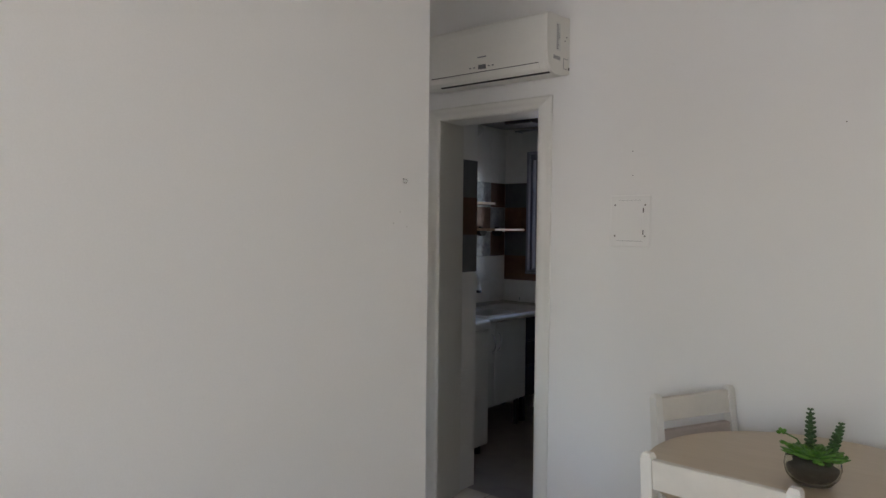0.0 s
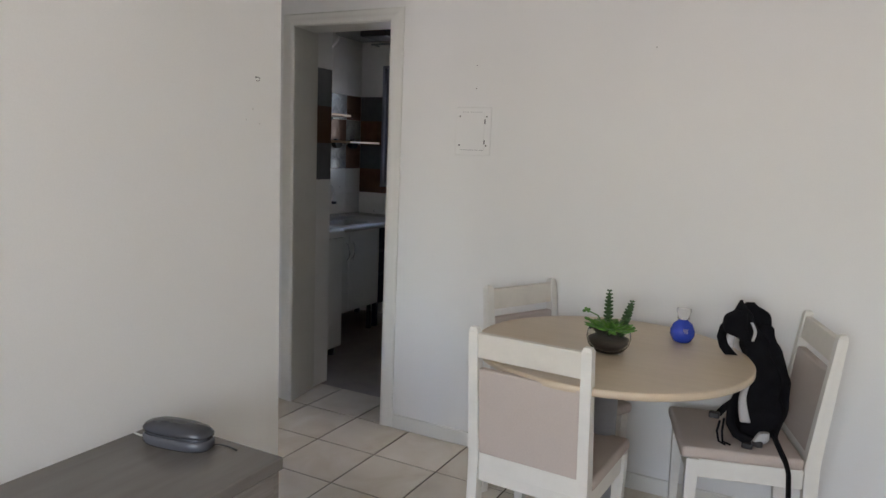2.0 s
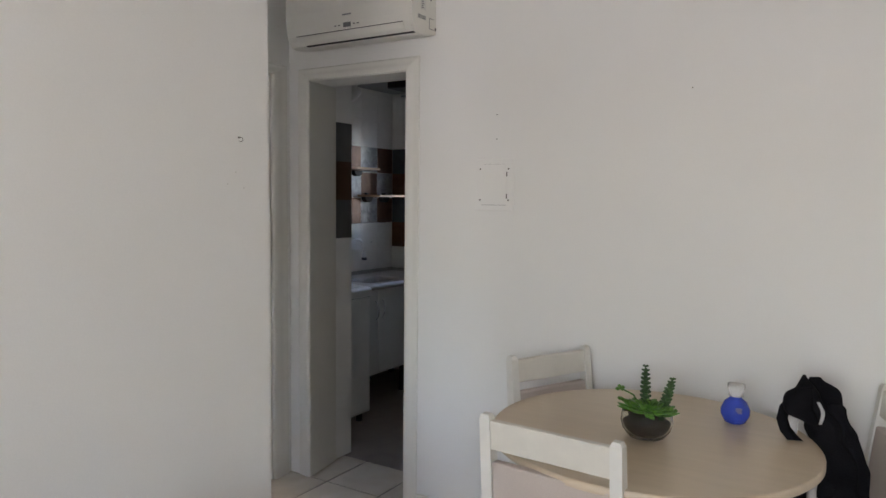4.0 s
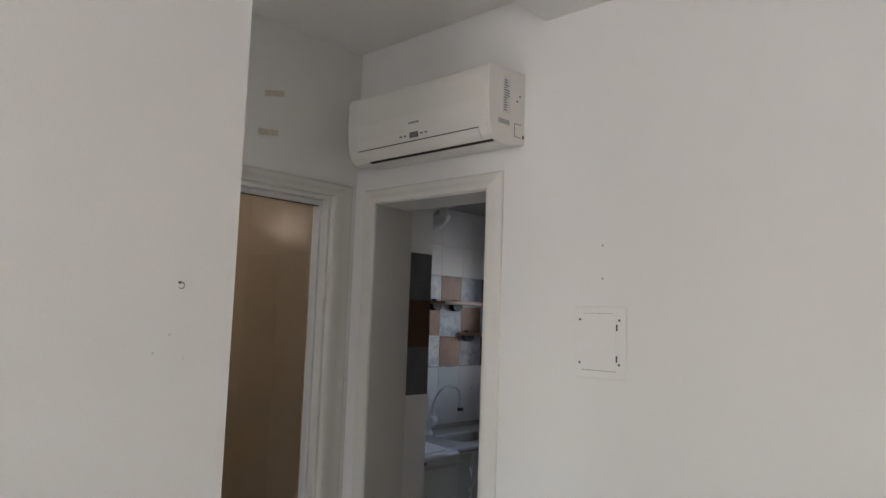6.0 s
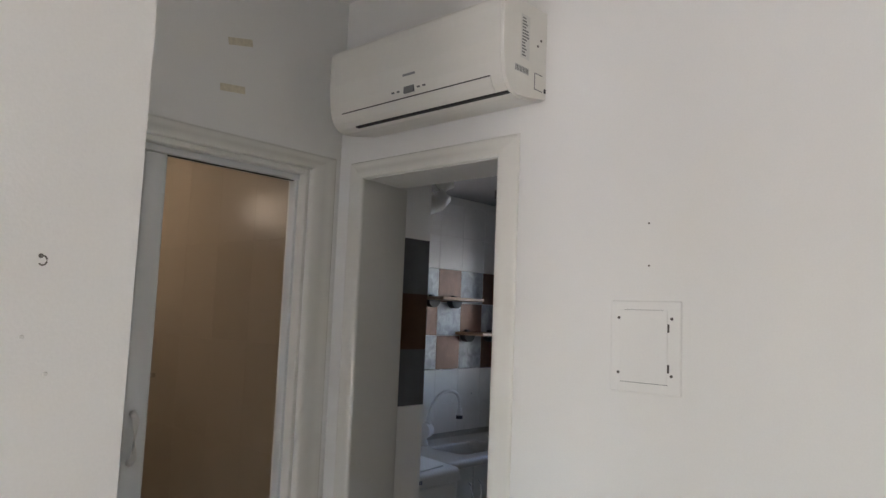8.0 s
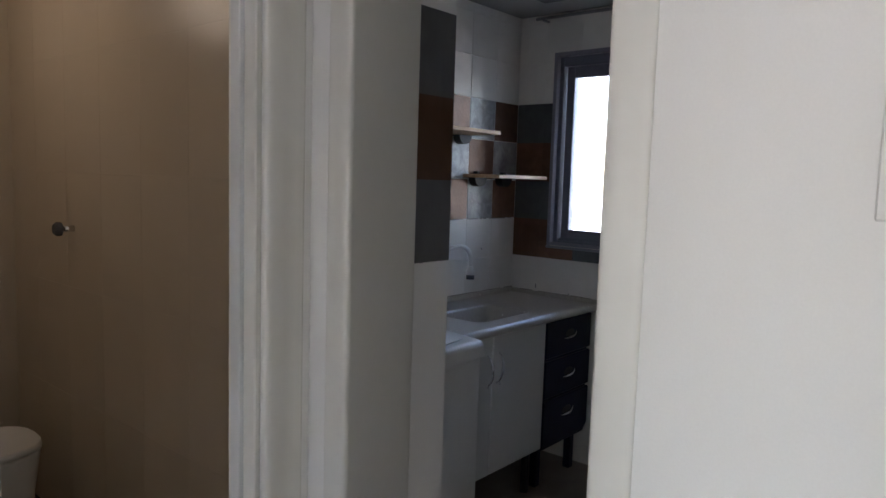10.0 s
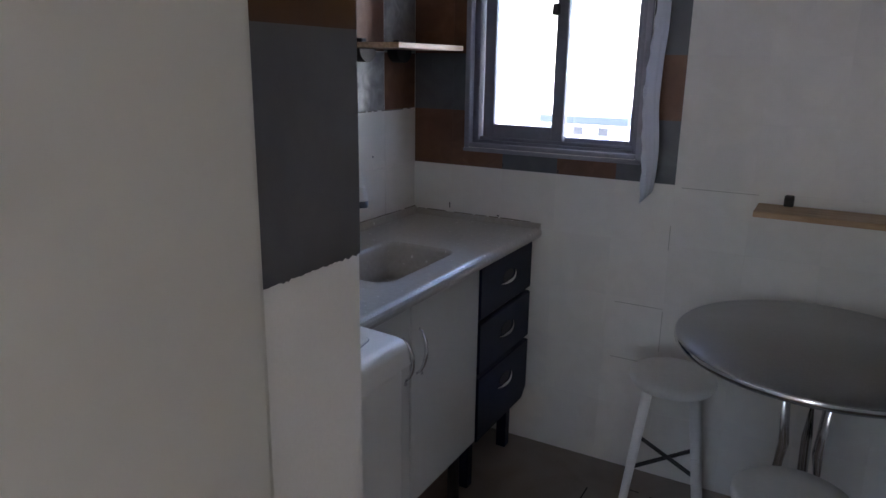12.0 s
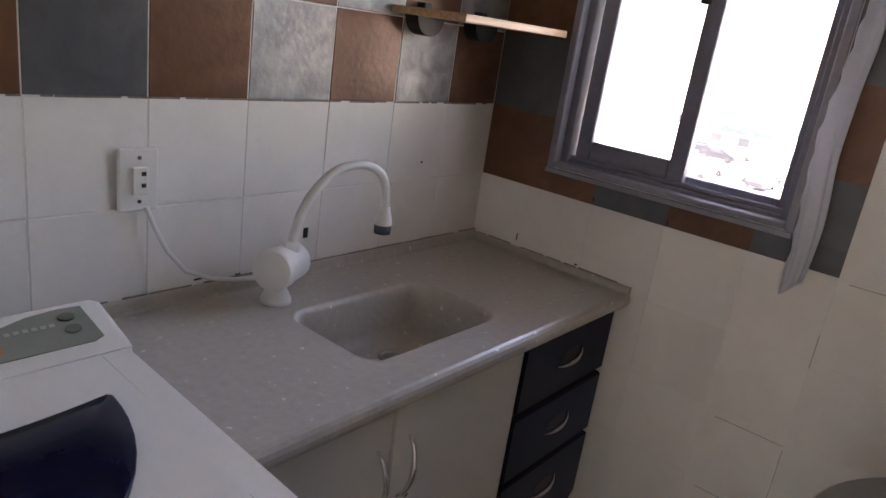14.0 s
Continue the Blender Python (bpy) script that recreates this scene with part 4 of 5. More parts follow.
part("knob", lathe(bmesh.new(), [(0.02, 0.03), (0.028, 0.04), (0.028, 0.055), (0.018, 0.06)], 14, (-2.35, 0, 1.25), 1), PHONE_LIGHT, valve)
cist = thing("toilet", (-2.45, -0.25, 0), "white ceramic toilet in the dim bathroom", "toilet")
part("bowl", lump(bmesh.new(), [((-2.45, -0.2, 0), 0.12, 0.16, 0), ((-2.45, -0.22, 0.2), 0.13, 0.18, 0), ((-2.45, -0.25, 0.38), 0.18, 0.23, 0), ((-2.45, -0.25, 0.40), 0.18, 0.23, 0)], 24, rough=0), APPLIANCE, cist)
part("seat", lump(bmesh.new(), [((-2.45, -0.25, 0.40), 0.185, 0.235, 0), ((-2.45, -0.25, 0.425), 0.18, 0.23, 0)], 24, rough=0), APPLIANCE, cist)

# ---- kitchen window ----
win = thing("window_kitchen", ((W0 + W1) / 2, YK, WB), "gray painted sliding kitchen window with two panes", "window", kind="structure")
y0 = YK - 0.006
for nm, d in (("casing", (W0 - 0.010, W0 + 0.012, y0, YK + 0.03, WB - 0.002, WT + 0.012)), ("casing", (W1 - 0.012, W1 + 0.010, y0, YK + 0.03, WB - 0.002, WT + 0.012)),
              ("casing", (W0 + 0.012, W1 - 0.012, y0, YK + 0.03, WT - 0.012, WT + 0.012)), ("casing", (W0 + 0.012, W1 - 0.012, y0, YK + 0.03, WB, WB + 0.016)),
              ("sill", (W0 - 0.010, W1 + 0.010, YK - 0.014, YK + 0.03, WB - 0.016, WB - 0.002))):
    part(nm, boxes(d, bevel=0.004, seg=2), WIN_CASE, win)
for nm, d in (("frame_side", (W0 + 0.004, W0 + 0.034, YK + 0.03, YK + 0.2, WB, WT)), ("frame_side", (W1 - 0.034, W1 - 0.004, YK + 0.03, YK + 0.2, WB, WT)),
              ("frame_head", (W0 + 0.034, W1 - 0.034, YK + 0.03, YK + 0.2, WT - 0.06, WT)), ("frame_bottom", (W0 + 0.034, W1 - 0.034, YK + 0.03, YK + 0.2, WB, WB + 0.026)),
              ("track_rib", (W0 + 0.034, W1 - 0.034, YK + 0.042, YK + 0.05, WB + 0.026, WB + 0.04))):
    part(nm, boxes(d, bevel=0.003), WIN_FRAME, win)


def sash(xa, xb, y, za, zb, w, wb):
    s = part("sash", boxes((xa, xa + w, y, y + 0.028, za, zb), (xb - w, xb, y, y + 0.028, za, zb), (xa + w, xb - w, y, y + 0.028, za, za + wb), (xa + w, xb - w, y, y + 0.028, zb - wb, zb), bevel=0.003), WIN_FRAME, win)
    g = part("pane", boxes((xa + w - 0.004, xb - w + 0.004, y + 0.012, y + 0.016, za + wb - 0.004, zb - wb + 0.004)), GLASS, s)
    g.visible_shadow = False
    return s


sl = sash(-1.475, -1.146, YK + 0.058, WB + 0.026, WT - 0.06, 0.046, 0.062)
sash(-1.194, -0.873, YK + 0.100, WB + 0.014, WT - 0.06, 0.036, 0.036)
part("latch", boxes((-1.205, -1.180, YK + 0.038, YK + 0.058, 1.63, 1.67), bevel=0.004), BLACK, sl)

# gathered curtain beside the window
curtain = thing("curtain", (-0.82, YK - 0.05, 1.02), "pale blue-gray cloth curtain gathered into a narrow strip", "curtain")
bm = bmesh.new()
rows = []
N = 40
for j in range(61):
    z = 1.025 + 1.35 * j / 60
    f = (z - 1.025) / 1.35
    cx = -0.806 + 0.030 * f + 0.009 * math.sin(7.5 * f + 2.2) + 0.004 * math.sin(19 * f)
    w = 0.0225 + 0.004 * math.sin(5 * f + 1.0) - 0.008 * max(0.0, 1 - f * 9)
    ring = []
    for k in range(N):
        a = 2 * math.pi * k / N
        r = 1 + 0.11 * math.sin(3 * a + 4 * f) + 0.09 * math.sin(7 * a + 11 * f) + 0.03 * math.sin(50 * f + 2 * a)
        edge = 0.003 * math.sin(j * 1.9) * max(0.0, -math.cos(a)) ** 3
        ring.append(bm.verts.new((cx + math.cos(a) * w * r + edge, YK - 0.052 + math.sin(a) * 0.017 * r, z + 0.02 * math.cos(a) * max(0.0, 1 - f * 12))))
    rows.append(ring)
for a, b in zip(rows, rows[1:]):
    for k in range(N):
        bm.faces.new((a[k], a[(k + 1) % N], b[(k + 1) % N], b[k])).smooth = True
bm.faces.new(rows[0])
bm.faces.new(rows[-1])
part("cloth", bm, CURTAIN, curtain)
part("curtain_rod", tube(bmesh.new(), [(-1.62, YK - 0.052, 2.37), (-0.70, YK - 0.052, 2.37)], 0.008, 10), ALU, curtain)
for x in (-1.58, -0.72):
    part("rod_bracket", boxes((x, x + 0.012, YK - 0.055, YK - 0.001, 2.355, 2.365)), ALU, curtain)


# ---- worktop with sink ----
def worktop():
    xf, xb, ya, yb, top = -1.185, XS + 0.001, 1.045, YK - 0.001, 0.857
    root = thing("sink_worktop", (-1.46, 1.66, 0.83), "gray-beige speckled synthetic granite worktop with moulded sink", "worktop")
    sx0, sx1, sy0, sy1 = -1.572, -1.302, 1.40, 1.822
    def rim(n, grow, z, r):
        out = []
        for cx, cy, a0 in ((sx1 - r, sy1 - r, 0), (sx0 + r, sy1 - r, 90), (sx0 + r, sy0 + r, 180), (sx1 - r, sy0 + r, 270)):
            for k in range(n + 1):
                a = radians(a0 + 90 * k / n)
                out.append((cx + (r + grow) * math.cos(a), cy + (r + grow) * math.sin(a), z))
        return out
    bm = bmesh.new()
    n = 6
    rings = [rim(n, g, z, 0.05) for g, z in ((0.004, top), (-0.001, top - 0.003), (-0.006, top - 0.012), (-0.013, top - 0.098), (-0.019, top - 0.114), (-0.032, top - 0.124), (-0.048, top - 0.128))]
    vr = [[bm.verts.new(p) for p in ring] for ring in rings]
    m = len(vr[0])
    for a, b in zip(vr, vr[1:]):
        for k in range(m):
            bm.faces.new((a[k], a[(k + 1) % m], b[(k + 1) % m], b[k])).smooth = True
    c = bm.verts.new((-1.475, 1.645, top - 0.133))
    for k in range(m):
        bm.faces.new((vr[-1][k], vr[-1][(k + 1) % m], c)).smooth = True
    # the flat top round the basin, then the rolled front edge
    outer = []
    hx, hy = (sx0 + sx1) / 2, (sy0 + sy1) / 2
    lo_x, hi_x, lo_y, hi_y = xb + 0.022, xf - 0.022, ya, yb - 0.022
    for p in rings[0]:
        dx, dy = p[0] - hx, p[1] - hy
        s = min(((hi_x - hx) if dx > 0 else (lo_x - hx)) / dx if abs(dx) > 1e-6 else 9e9, ((hi_y - hy) if dy > 0 else (lo_y - hy)) / dy if abs(dy) > 1e-6 else 9e9)
        outer.append(bm.verts.new((hx + dx * s, hy + dy * s, top)))
    for k in range(m):
        bm.faces.new((vr[0][(k + 1) % m], vr[0][k], outer[k], outer[(k + 1) % m]))
    corners = [(hi_x, hi_y), (lo_x, hi_y), (lo_x, lo_y), (hi_x, lo_y)]
    for cxy in corners:
        v = bm.verts.new((*cxy, top))
        same_x = [k for k in range(m) if abs(outer[k].co.x - cxy[0]) < 1e-5]
        same_y = [k for k in range(m) if abs(outer[k].co.y - cxy[1]) < 1e-5]
        i = min(same_x, key=lambda k: (outer[k].co - v.co).length)
        j = min(same_y, key=lambda k: (outer[k].co - v.co).length)
        if i != j:
            bm.faces.new((outer[i], v, outer[j]))
    part("basin_top", bm, GRANITE, root)
    bm = bmesh.new()
    prism(bm, [(hi_x, top)] + [(hi_x + 0.004 + 0.018 * math.sin(radians(a)), top + 0.004 - 0.022 + 0.022 * math.cos(radians(a))) for a in (0, 25, 50, 75, 100, 130)] + [(xf - 0.012, top - 0.038), (hi_x, top - 0.038)], 1, ya, yb, smooth=False)
    part("front_roll", bm, GRANITE, root)
    bm = bmesh.new()
    prism(bm, [(lo_x, top), (lo_x - 0.006, top + 0.004), (lo_x - 0.012, top + 0.022), (lo_x - 0.016, top + 0.026), (xb, top + 0.026), (xb, top - 0.03), (lo_x, top - 0.03)], 1, ya, yb)
    part("rear_upstand", bm, GRANITE, root)
    bm = bmesh.new()
    prism(bm, [(hi_y, top), (hi_y + 0.006, top + 0.004), (hi_y + 0.012, top + 0.016), (hi_y + 0.016, top + 0.02), (yb, top + 0.02), (yb, top - 0.03), (hi_y, top - 0.03)], 0, xb, xf - 0.004)
    part("side_upstand", bm, GRANITE, root)
    part("underside", boxes((lo_x, sx0 - 0.03, ya, hi_y, top - 0.035, top - 0.004), (sx1 + 0.03, hi_x, ya, hi_y, top - 0.035, top - 0.004)), GRANITE, root)
    part("drain", lathe(bmesh.new(), [(0.031, top - 0.1315), (0.03, top - 0.127), (0.022, top - 0.1275), (0.02, top - 0.14), (0.001, top - 0.14)], 24, (-1.475, 1.645, 0)), STEEL, root, "steel sink drain ring")
    part("drain_hole", lathe(bmesh.new(), [(0.0195, top - 0.1385), (0.001, top - 0.1384)], 20, (-1.475, 1.645, 0)), BLACK, root)


worktop()


def bow_handle(a, b, out, r=0.0045):
    """A curved bar handle from a to b, standing out along a vector."""
    a, b, out = Vector(a), Vector(b), Vector(out)
    n = 10
    pts = [a + (b - a) * (k / n) + out * math.sin(math.pi * k / n) ** 0.6 for k in range(n + 1)]
    return tube(bmesh.new(), pts, r, 8, [r * (0.7 + 0.7 * math.sin(math.pi * k / n)) for k in range(n + 1)])


def base_cabinets():
    xf, xb, zb, zt = -1.212, XS + 0.02, 0.185, 0.815
    cab = thing("sink_cabinet", (-1.46, 1.45, ZK), "white laminate sink cabinet with two doors", "cabinet")
    part("body", boxes((xb, xf - 0.02, 1.05, 1.068, zb, zt), (xb, xf - 0.02, 1.80, 1.815, zb, 0.70), (xb, xf - 0.02, 1.068, 1.80, zb, zb + 0.018), (xb, xb + 0.01, 1.068, 1.80, zb + 0.018, zt), (xf - 0.04, xf - 0.02, 1.068, 1.815, zt - 0.05, zt)), CAB_WHITE, cab)
    for ya, yb, hy in ((1.052, 1.383, 1.345), (1.389, 1.812, 1.432)):
        d = part("door", boxes((xf - 0.018, xf, ya, yb, zb, zt), bevel=0.003), CAB_WHITE, cab)
        part("handle", bow_handle((xf, hy + (0.014 if hy < 1.4 else -0.014), 0.60), (xf, hy, 0.735), (0.028, 0, 0)), CHROME, d, "curved chrome bow handle")
        part("knob_screw", lathe(bmesh.new(), [(0.006, 0), (0.005, 0.004)], 8, (xf, hy + 0.012, 0.592), 0), CHROME, d)
    for x in (xb + 0.04, xf - 0.06):
        for y in (1.09, 1.77):
            part("leg", lathe(bmesh.new(), [(0.022, ZK), (0.018, zb)], 12, (x, y, 0)), BLACK, cab)
    dr = thing("drawer_unit", (-1.46, 2.04, ZK), "navy blue three-drawer kitchen unit on black feet", "drawer unit")
    part("body", boxes((xb, xf - 0.02, 1.82, 2.268, 0.212, zt), (xb, xf - 0.02, 1.82, 2.22, 0.165, 0.212), bevel=0.002), NAVY, dr)
    for za, zc in ((0.628, 0.812), (0.428, 0.614), (0.172, 0.414)):
        bm = boxes((xf - 0.02, xf + 0.002, 1.822, 2.262, za, zc), bevel=0.005)
        if za < 0.2:
            bm = prism(bmesh.new(), [(1.822, za), (2.222, za), (2.262, za + 0.04), (2.262, zc), (1.822, zc)], 0, xf - 0.02, xf + 0.002)
            bmesh.ops.bevel(bm, geom=bm.edges[:], offset=0.004, segments=1, affect="EDGES")
        d = part("drawer_front", bm, NAVY, dr)
        zm = zc - 0.085
        bm = bmesh.new()
        lathe(bm, [(0.03, 0), (0.028, 0.0015)], 24, (0, 0, 0), 0)
        bmesh.ops.transform(bm, matrix=Matrix.Translation((xf + 0.002, 2.042, zm + 0.006)) @ Matrix.Diagonal((1, 1.5, 0.7, 1)), verts=bm.verts)
        part("recess", bm, BLACK, d)
        pts = [(xf + 0.002 + 0.014 * math.sin(math.pi * k / 12) ** 0.5, 1.985 + 0.115 * k / 12, zm - 0.014 + 0.004 * math.sin(math.pi * k / 12) + 0.03 * (k / 12) ** 5) for k in range(13)]
        part("handle", tube(bmesh.new(), pts, 0.005, 8, [0.002 + 0.0045 * math.sin(math.pi * k / 12) for k in range(13)]), CHROME, d, "curved chrome bow handle")
    for x in (xb + 0.05, xf - 0.06):
        for y in (1.86, 2.19):
            part("foot", boxes((x - 0.02, x + 0.02, y - 0.02, y + 0.02, ZK, 0.165), bevel=0.003), NAVY, dr)


base_cabinets()


def tap():
    bx, by, z = -1.640, 1.425, 0.857
    root = thing("electric_tap", (bx, by, z), "white plastic electric water-heating tap with curved spout", "tap")
    part("foot", lathe(bmesh.new(), [(0.035, 0), (0.034, 0.008), (0.024, 0.03), (0.019, 0.045)], 24, (bx, by, z)), APPLIANCE, root)
    body = bmesh.new()
    lathe(body, [(0.001, -0.06), (0.038, -0.06), (0.043, -0.055), (0.043, 0.012), (0.0425, 0.013), (0.0425, 0.016), (0.046, 0.017), (0.0465, 0.02), (0.0465, 0.05), (0.044, 0.056), (0.001, 0.058)], 40)
    for f in body.faces:
        f.smooth = False
    bmesh.ops.transform(body, matrix=Matrix.Translation((bx, by + 0.012, z + 0.083)) @ Matrix.Rotation(radians(-62), 4, "Z") @ Matrix.Rotation(radians(86), 4, "Y"), verts=body.verts)
    part("heater_body", body, APPLIANCE, root)
    pts = [(bx + 0.002, by + 0.03, z + 0.12), (bx + 0.004, by + 0.035, z + 0.155), (bx + 0.006, by + 0.048, z + 0.200), (bx + 0.012, by + 0.080, z + 0.256), (bx + 0.02, by + 0.126, z + 0.294),
           (bx + 0.028, by + 0.177, z + 0.307), (bx + 0.036, by + 0.219, z + 0.302), (bx + 0.042, by + 0.249, z + 0.281), (bx + 0.045, by + 0.264, z + 0.245), (bx + 0.046, by + 0.267, z + 0.205)]
    fine = []
    for i in range(len(pts) - 1):
        p = [Vector(pts[max(0, min(len(pts) - 1, i + k))]) for k in (-1, 0, 1, 2)]
        for s in (0, 0.25, 0.5, 0.75):
            fine.append(0.5 * ((2 * p[1]) + (p[2] - p[0]) * s + (2 * p[0] - 5 * p[1] + 4 * p[2] - p[3]) * s * s + (3 * p[1] - p[0] - 3 * p[2] + p[3]) * s ** 3))
    fine.append(Vector(pts[-1]))
    part("spout", tube(bmesh.new(), fine, 0.0105, 14), APPLIANCE, root)
    part("collar", lathe(bmesh.new(), [(0.018, 0.112), (0.018, 0.135), (0.012, 0.14)], 20, (bx + 0.002, by + 0.03, z)), APPLIANCE, root)
    ex, ey = bx + 0.046, by + 0.267
    part("aerator", lathe(bmesh.new(), [(0.012, 0.205), (0.014, 0.195), (0.019, 0.178), (0.021, 0.165), (0.021, 0.16)], 24, (ex, ey, z)), APPLIANCE, root)
    part("aerator_tip", lathe(bmesh.new(), [(0.021, 0.16), (0.0205, 0.138), (0.001, 0.138)], 24, (ex, ey, z)), PHONE_LIGHT, root, "gray aerator ring")


tap()

# power outlet with lead
ox0, ox1, oz0, oz1 = 1.122, 1.200, 1.066, 1.190
outlet = thing("power_outlet", (XS, 1.16, 1.06), "white power socket plate with a plugged grey lead", "socket")
part("plate", boxes((XS, XS + 0.010, ox0, ox1, oz0, oz1), bevel=0.003), APPLIANCE, outlet)
part("socket", boxes((XS + 0.010, XS + 0.017, 1.146, 1.178, 1.10, 1.155), bevel=0.002), AC_WHITE, outlet)
for z in (1.115, 1.138):
    part("slot", boxes((XS + 0.017, XS + 0.0178, 1.163, 1.172, z, z + 0.008)), BLACK, outlet)
for z in (1.086, 1.172):
    part("screw", lathe(bmesh.new(), [(0.004, 0.01), (0.004, 0.012)], 8, (XS, 1.162, z), 0), SCREW, outlet)
lead = [(XS + 0.012, 1.175, 1.075), (XS + 0.02, 1.19, 1.03), (XS + 0.022, 1.215, 0.98), (XS + 0.025, 1.255, 0.93), (XS + 0.03, 1.31, 0.905), (XS + 0.05, 1.36, 0.9), (-1.675, 1.405, 0.905)]
part("lead", tube(bmesh.new(), lead, 0.005, 10), APPLIANCE, outlet, "pale plastic power lead")


# ---- shelves ----
def corner_shelf(name, label, ya, yb, z, depth, brackets):
    root = thing(name, (XS, (ya + yb) / 2, z), label, "shelf", "sink wall shelves")
    part("board", boxes((XS + 0.001, XS + depth, ya, yb, z - 0.009, z + 0.009), bevel=0.0015), SHELF_WOOD, root)
    for y in brackets:
        bm = bmesh.new()
        prism(bm, [(y + 0.05 * math.cos(radians(a)), z - 0.009 + 0.046 * math.sin(radians(a))) for a in range(180, 361, 12)], 0, XS + 0.001, XS + 0.045)
        box(bm, XS + 0.001, XS + 0.03, y - 0.014, y + 0.014, z + 0.009, z + 0.025, 0.003)
        part("bracket", bm, DARK_IRON, root, "dark half-round shelf bracket")


corner_shelf("wall_shelf", "short pine shelf on dark brackets beside the window", 1.80, 2.245, 1.513, 0.235, (1.90, 2.135))
corner_shelf("wall_shelf", "upper pine shelf on dark half-round brackets", 1.42, 1.80, 1.727, 0.235, (1.55, 1.76))
sh = thing("wall_shelf", (-0.1, YK, 1.03), "pine shelf board on the white tiled wall", "shelf")
part("board", boxes((-0.448, 0.35, YK - 0.16, YK - 0.001, 1.02, 1.038), bevel=0.0015), SHELF_WOOD_X, sh)
for x in (-0.36, 0.2):
    part("bracket", boxes((x - 0.014, x + 0.014, YK - 0.03, YK - 0.001, 1.038, 1.072), (x - 0.014, x + 0.014, YK - 0.05, YK - 0.001, 1.0, 1.02), bevel=0.003), DARK_IRON, sh)


# ---- washing machine ----
def washing_machine():
    xb, xf, ya, yb = -1.625, -0.99, 0.41, 1.028
    zf, zr = 0.892, 0.925
    root = thing("washing_machine", ((xb + xf) / 2, (ya + yb) / 2, ZK), "white top-loading washing machine with navy lid window", "washing machine")
    part("cabinet", boxes((xb, xf - 0.012, ya + 0.01, yb - 0.01, 0.03, 0.828), bevel=0.012, seg=2), APPLIANCE, root)
    part("seam", boxes((xb + 0.004, xf - 0.018, ya + 0.014, yb - 0.014, 0.826, 0.834)), SEAM, root)
    def deck(x):
        return zf + (zr - zf) * (xf - x) / (xf - xb)
    bm = bmesh.new()
    prism(bm, [(xb, 0.832), (xb, zr), (xf - 0.026, deck(xf - 0.026)), (xf - 0.012, deck(xf - 0.012) - 0.003), (xf - 0.003, zf - 0.010), (xf, zf - 0.022), (xf, 0.832)], 1, ya, yb)
    bmesh.ops.bevel(bm, geom=[e for e in bm.edges if abs(e.verts[0].co.y - e.verts[1].co.y) < 1e-6 and e.verts[0].co.z > 0.84 and e.verts[1].co.z > 0.84], offset=0.013, segments=3, affect="EDGES")
    soften(part("top_deck", bm, APPLIANCE, root), 40)
    # the lid follows the deck's slope
    def sloped(outline, lift, th, mat_, nm, parent, label=""):
        bm = bmesh.new()
        up = [bm.verts.new((x, y, deck(x) + lift + th)) for x, y in outline]
        lo = [bm.verts.new((x, y, deck(x) + lift)) for x, y in outline]
        n = len(outline)
        for k in range(n):
            bm.faces.new((lo[k], lo[(k + 1) % n], up[(k + 1) % n], up[k]))
        f = bm.faces.new(up)
        bm.faces.new(lo[::-1])
        bmesh.ops.bevel(bm, geom=list(f.edges), offset=min(0.003, th * 0.6), segments=2, affect="EDGES")
        return part(nm, bm, mat_, parent, label)
    cy = (ya + yb) / 2
    lx0, lx1, ly = -1.485, -1.052, 0.252
    right = [(lx0, cy + ly)] + [(lx0 + (lx1 - lx0) * q, cy + ly) for q in (0.5, 0.9, 0.965)] + [(lx1 - 0.005, cy + ly - 0.005), (lx1, cy + ly - 0.016)]
    bow = [(lx1 + 0.022 * (1 - q * q), cy + (ly - 0.016) * q) for q in (0.75, 0.5, 0.25, 0, -0.25, -0.5, -0.75)]
    lid_outline = right + bow + [(x, 2 * cy - y) for x, y in right[::-1]]
    gap = [(lx0 - 0.002 if x <= lx0 else x + 0.002, cy + (y - cy) * 1.008) for x, y in lid_outline]
    # A gray sheet under the lid's rim draws the groove's shade.
    sloped(gap, 0.0002, 0.0006, GRAY_PL, "lid_gap", root)
    lid = sloped(lid_outline, 0.0005, 0.0035, APPLIANCE, "lid", root)
    wc, wy = 0.742, 0.19
    back = [(-1.372 + 0.017 * (1 - (2 * k / 12 - 1) ** 2), wc - wy * 0.97 + 2 * wy * 0.97 * k / 12) for k in range(13)]
    us = [0.02, 0.06, 0.14, 0.25, 0.38, 0.5, 0.62, 0.73, 0.82, 0.89, 0.95, 0.985]
    front = [(-1.372 + 0.283 * u, wc + s * wy * (1 - u * u) ** 0.65) for s, seq in ((1, us), (-1, us[::-1])) for u in seq]
    # smoked window, dished towards the grip
    outline = back + front
    gx, gy = -1.172, wc - 0.004
    bm = bmesh.new()
    def ring(pts, h):
        return [bm.verts.new((x, y, deck(x) + h)) for x, y in pts]
    def oval(rx, ry):
        out = []
        for x, y in outline:
            a = math.atan2((y - gy) / ry, (x - gx) / rx)
            out.append((gx + rx * math.cos(a), gy + ry * math.sin(a)))
        return out
    blend_ = [(0.55 * p[0] + 0.45 * q[0], 0.55 * p[1] + 0.45 * q[1]) for p, q in zip(outline, oval(0.058, 0.112))]
    inset = [(gx + (x - gx) * 0.985, gy + (y - gy) * 0.985) for x, y in outline]
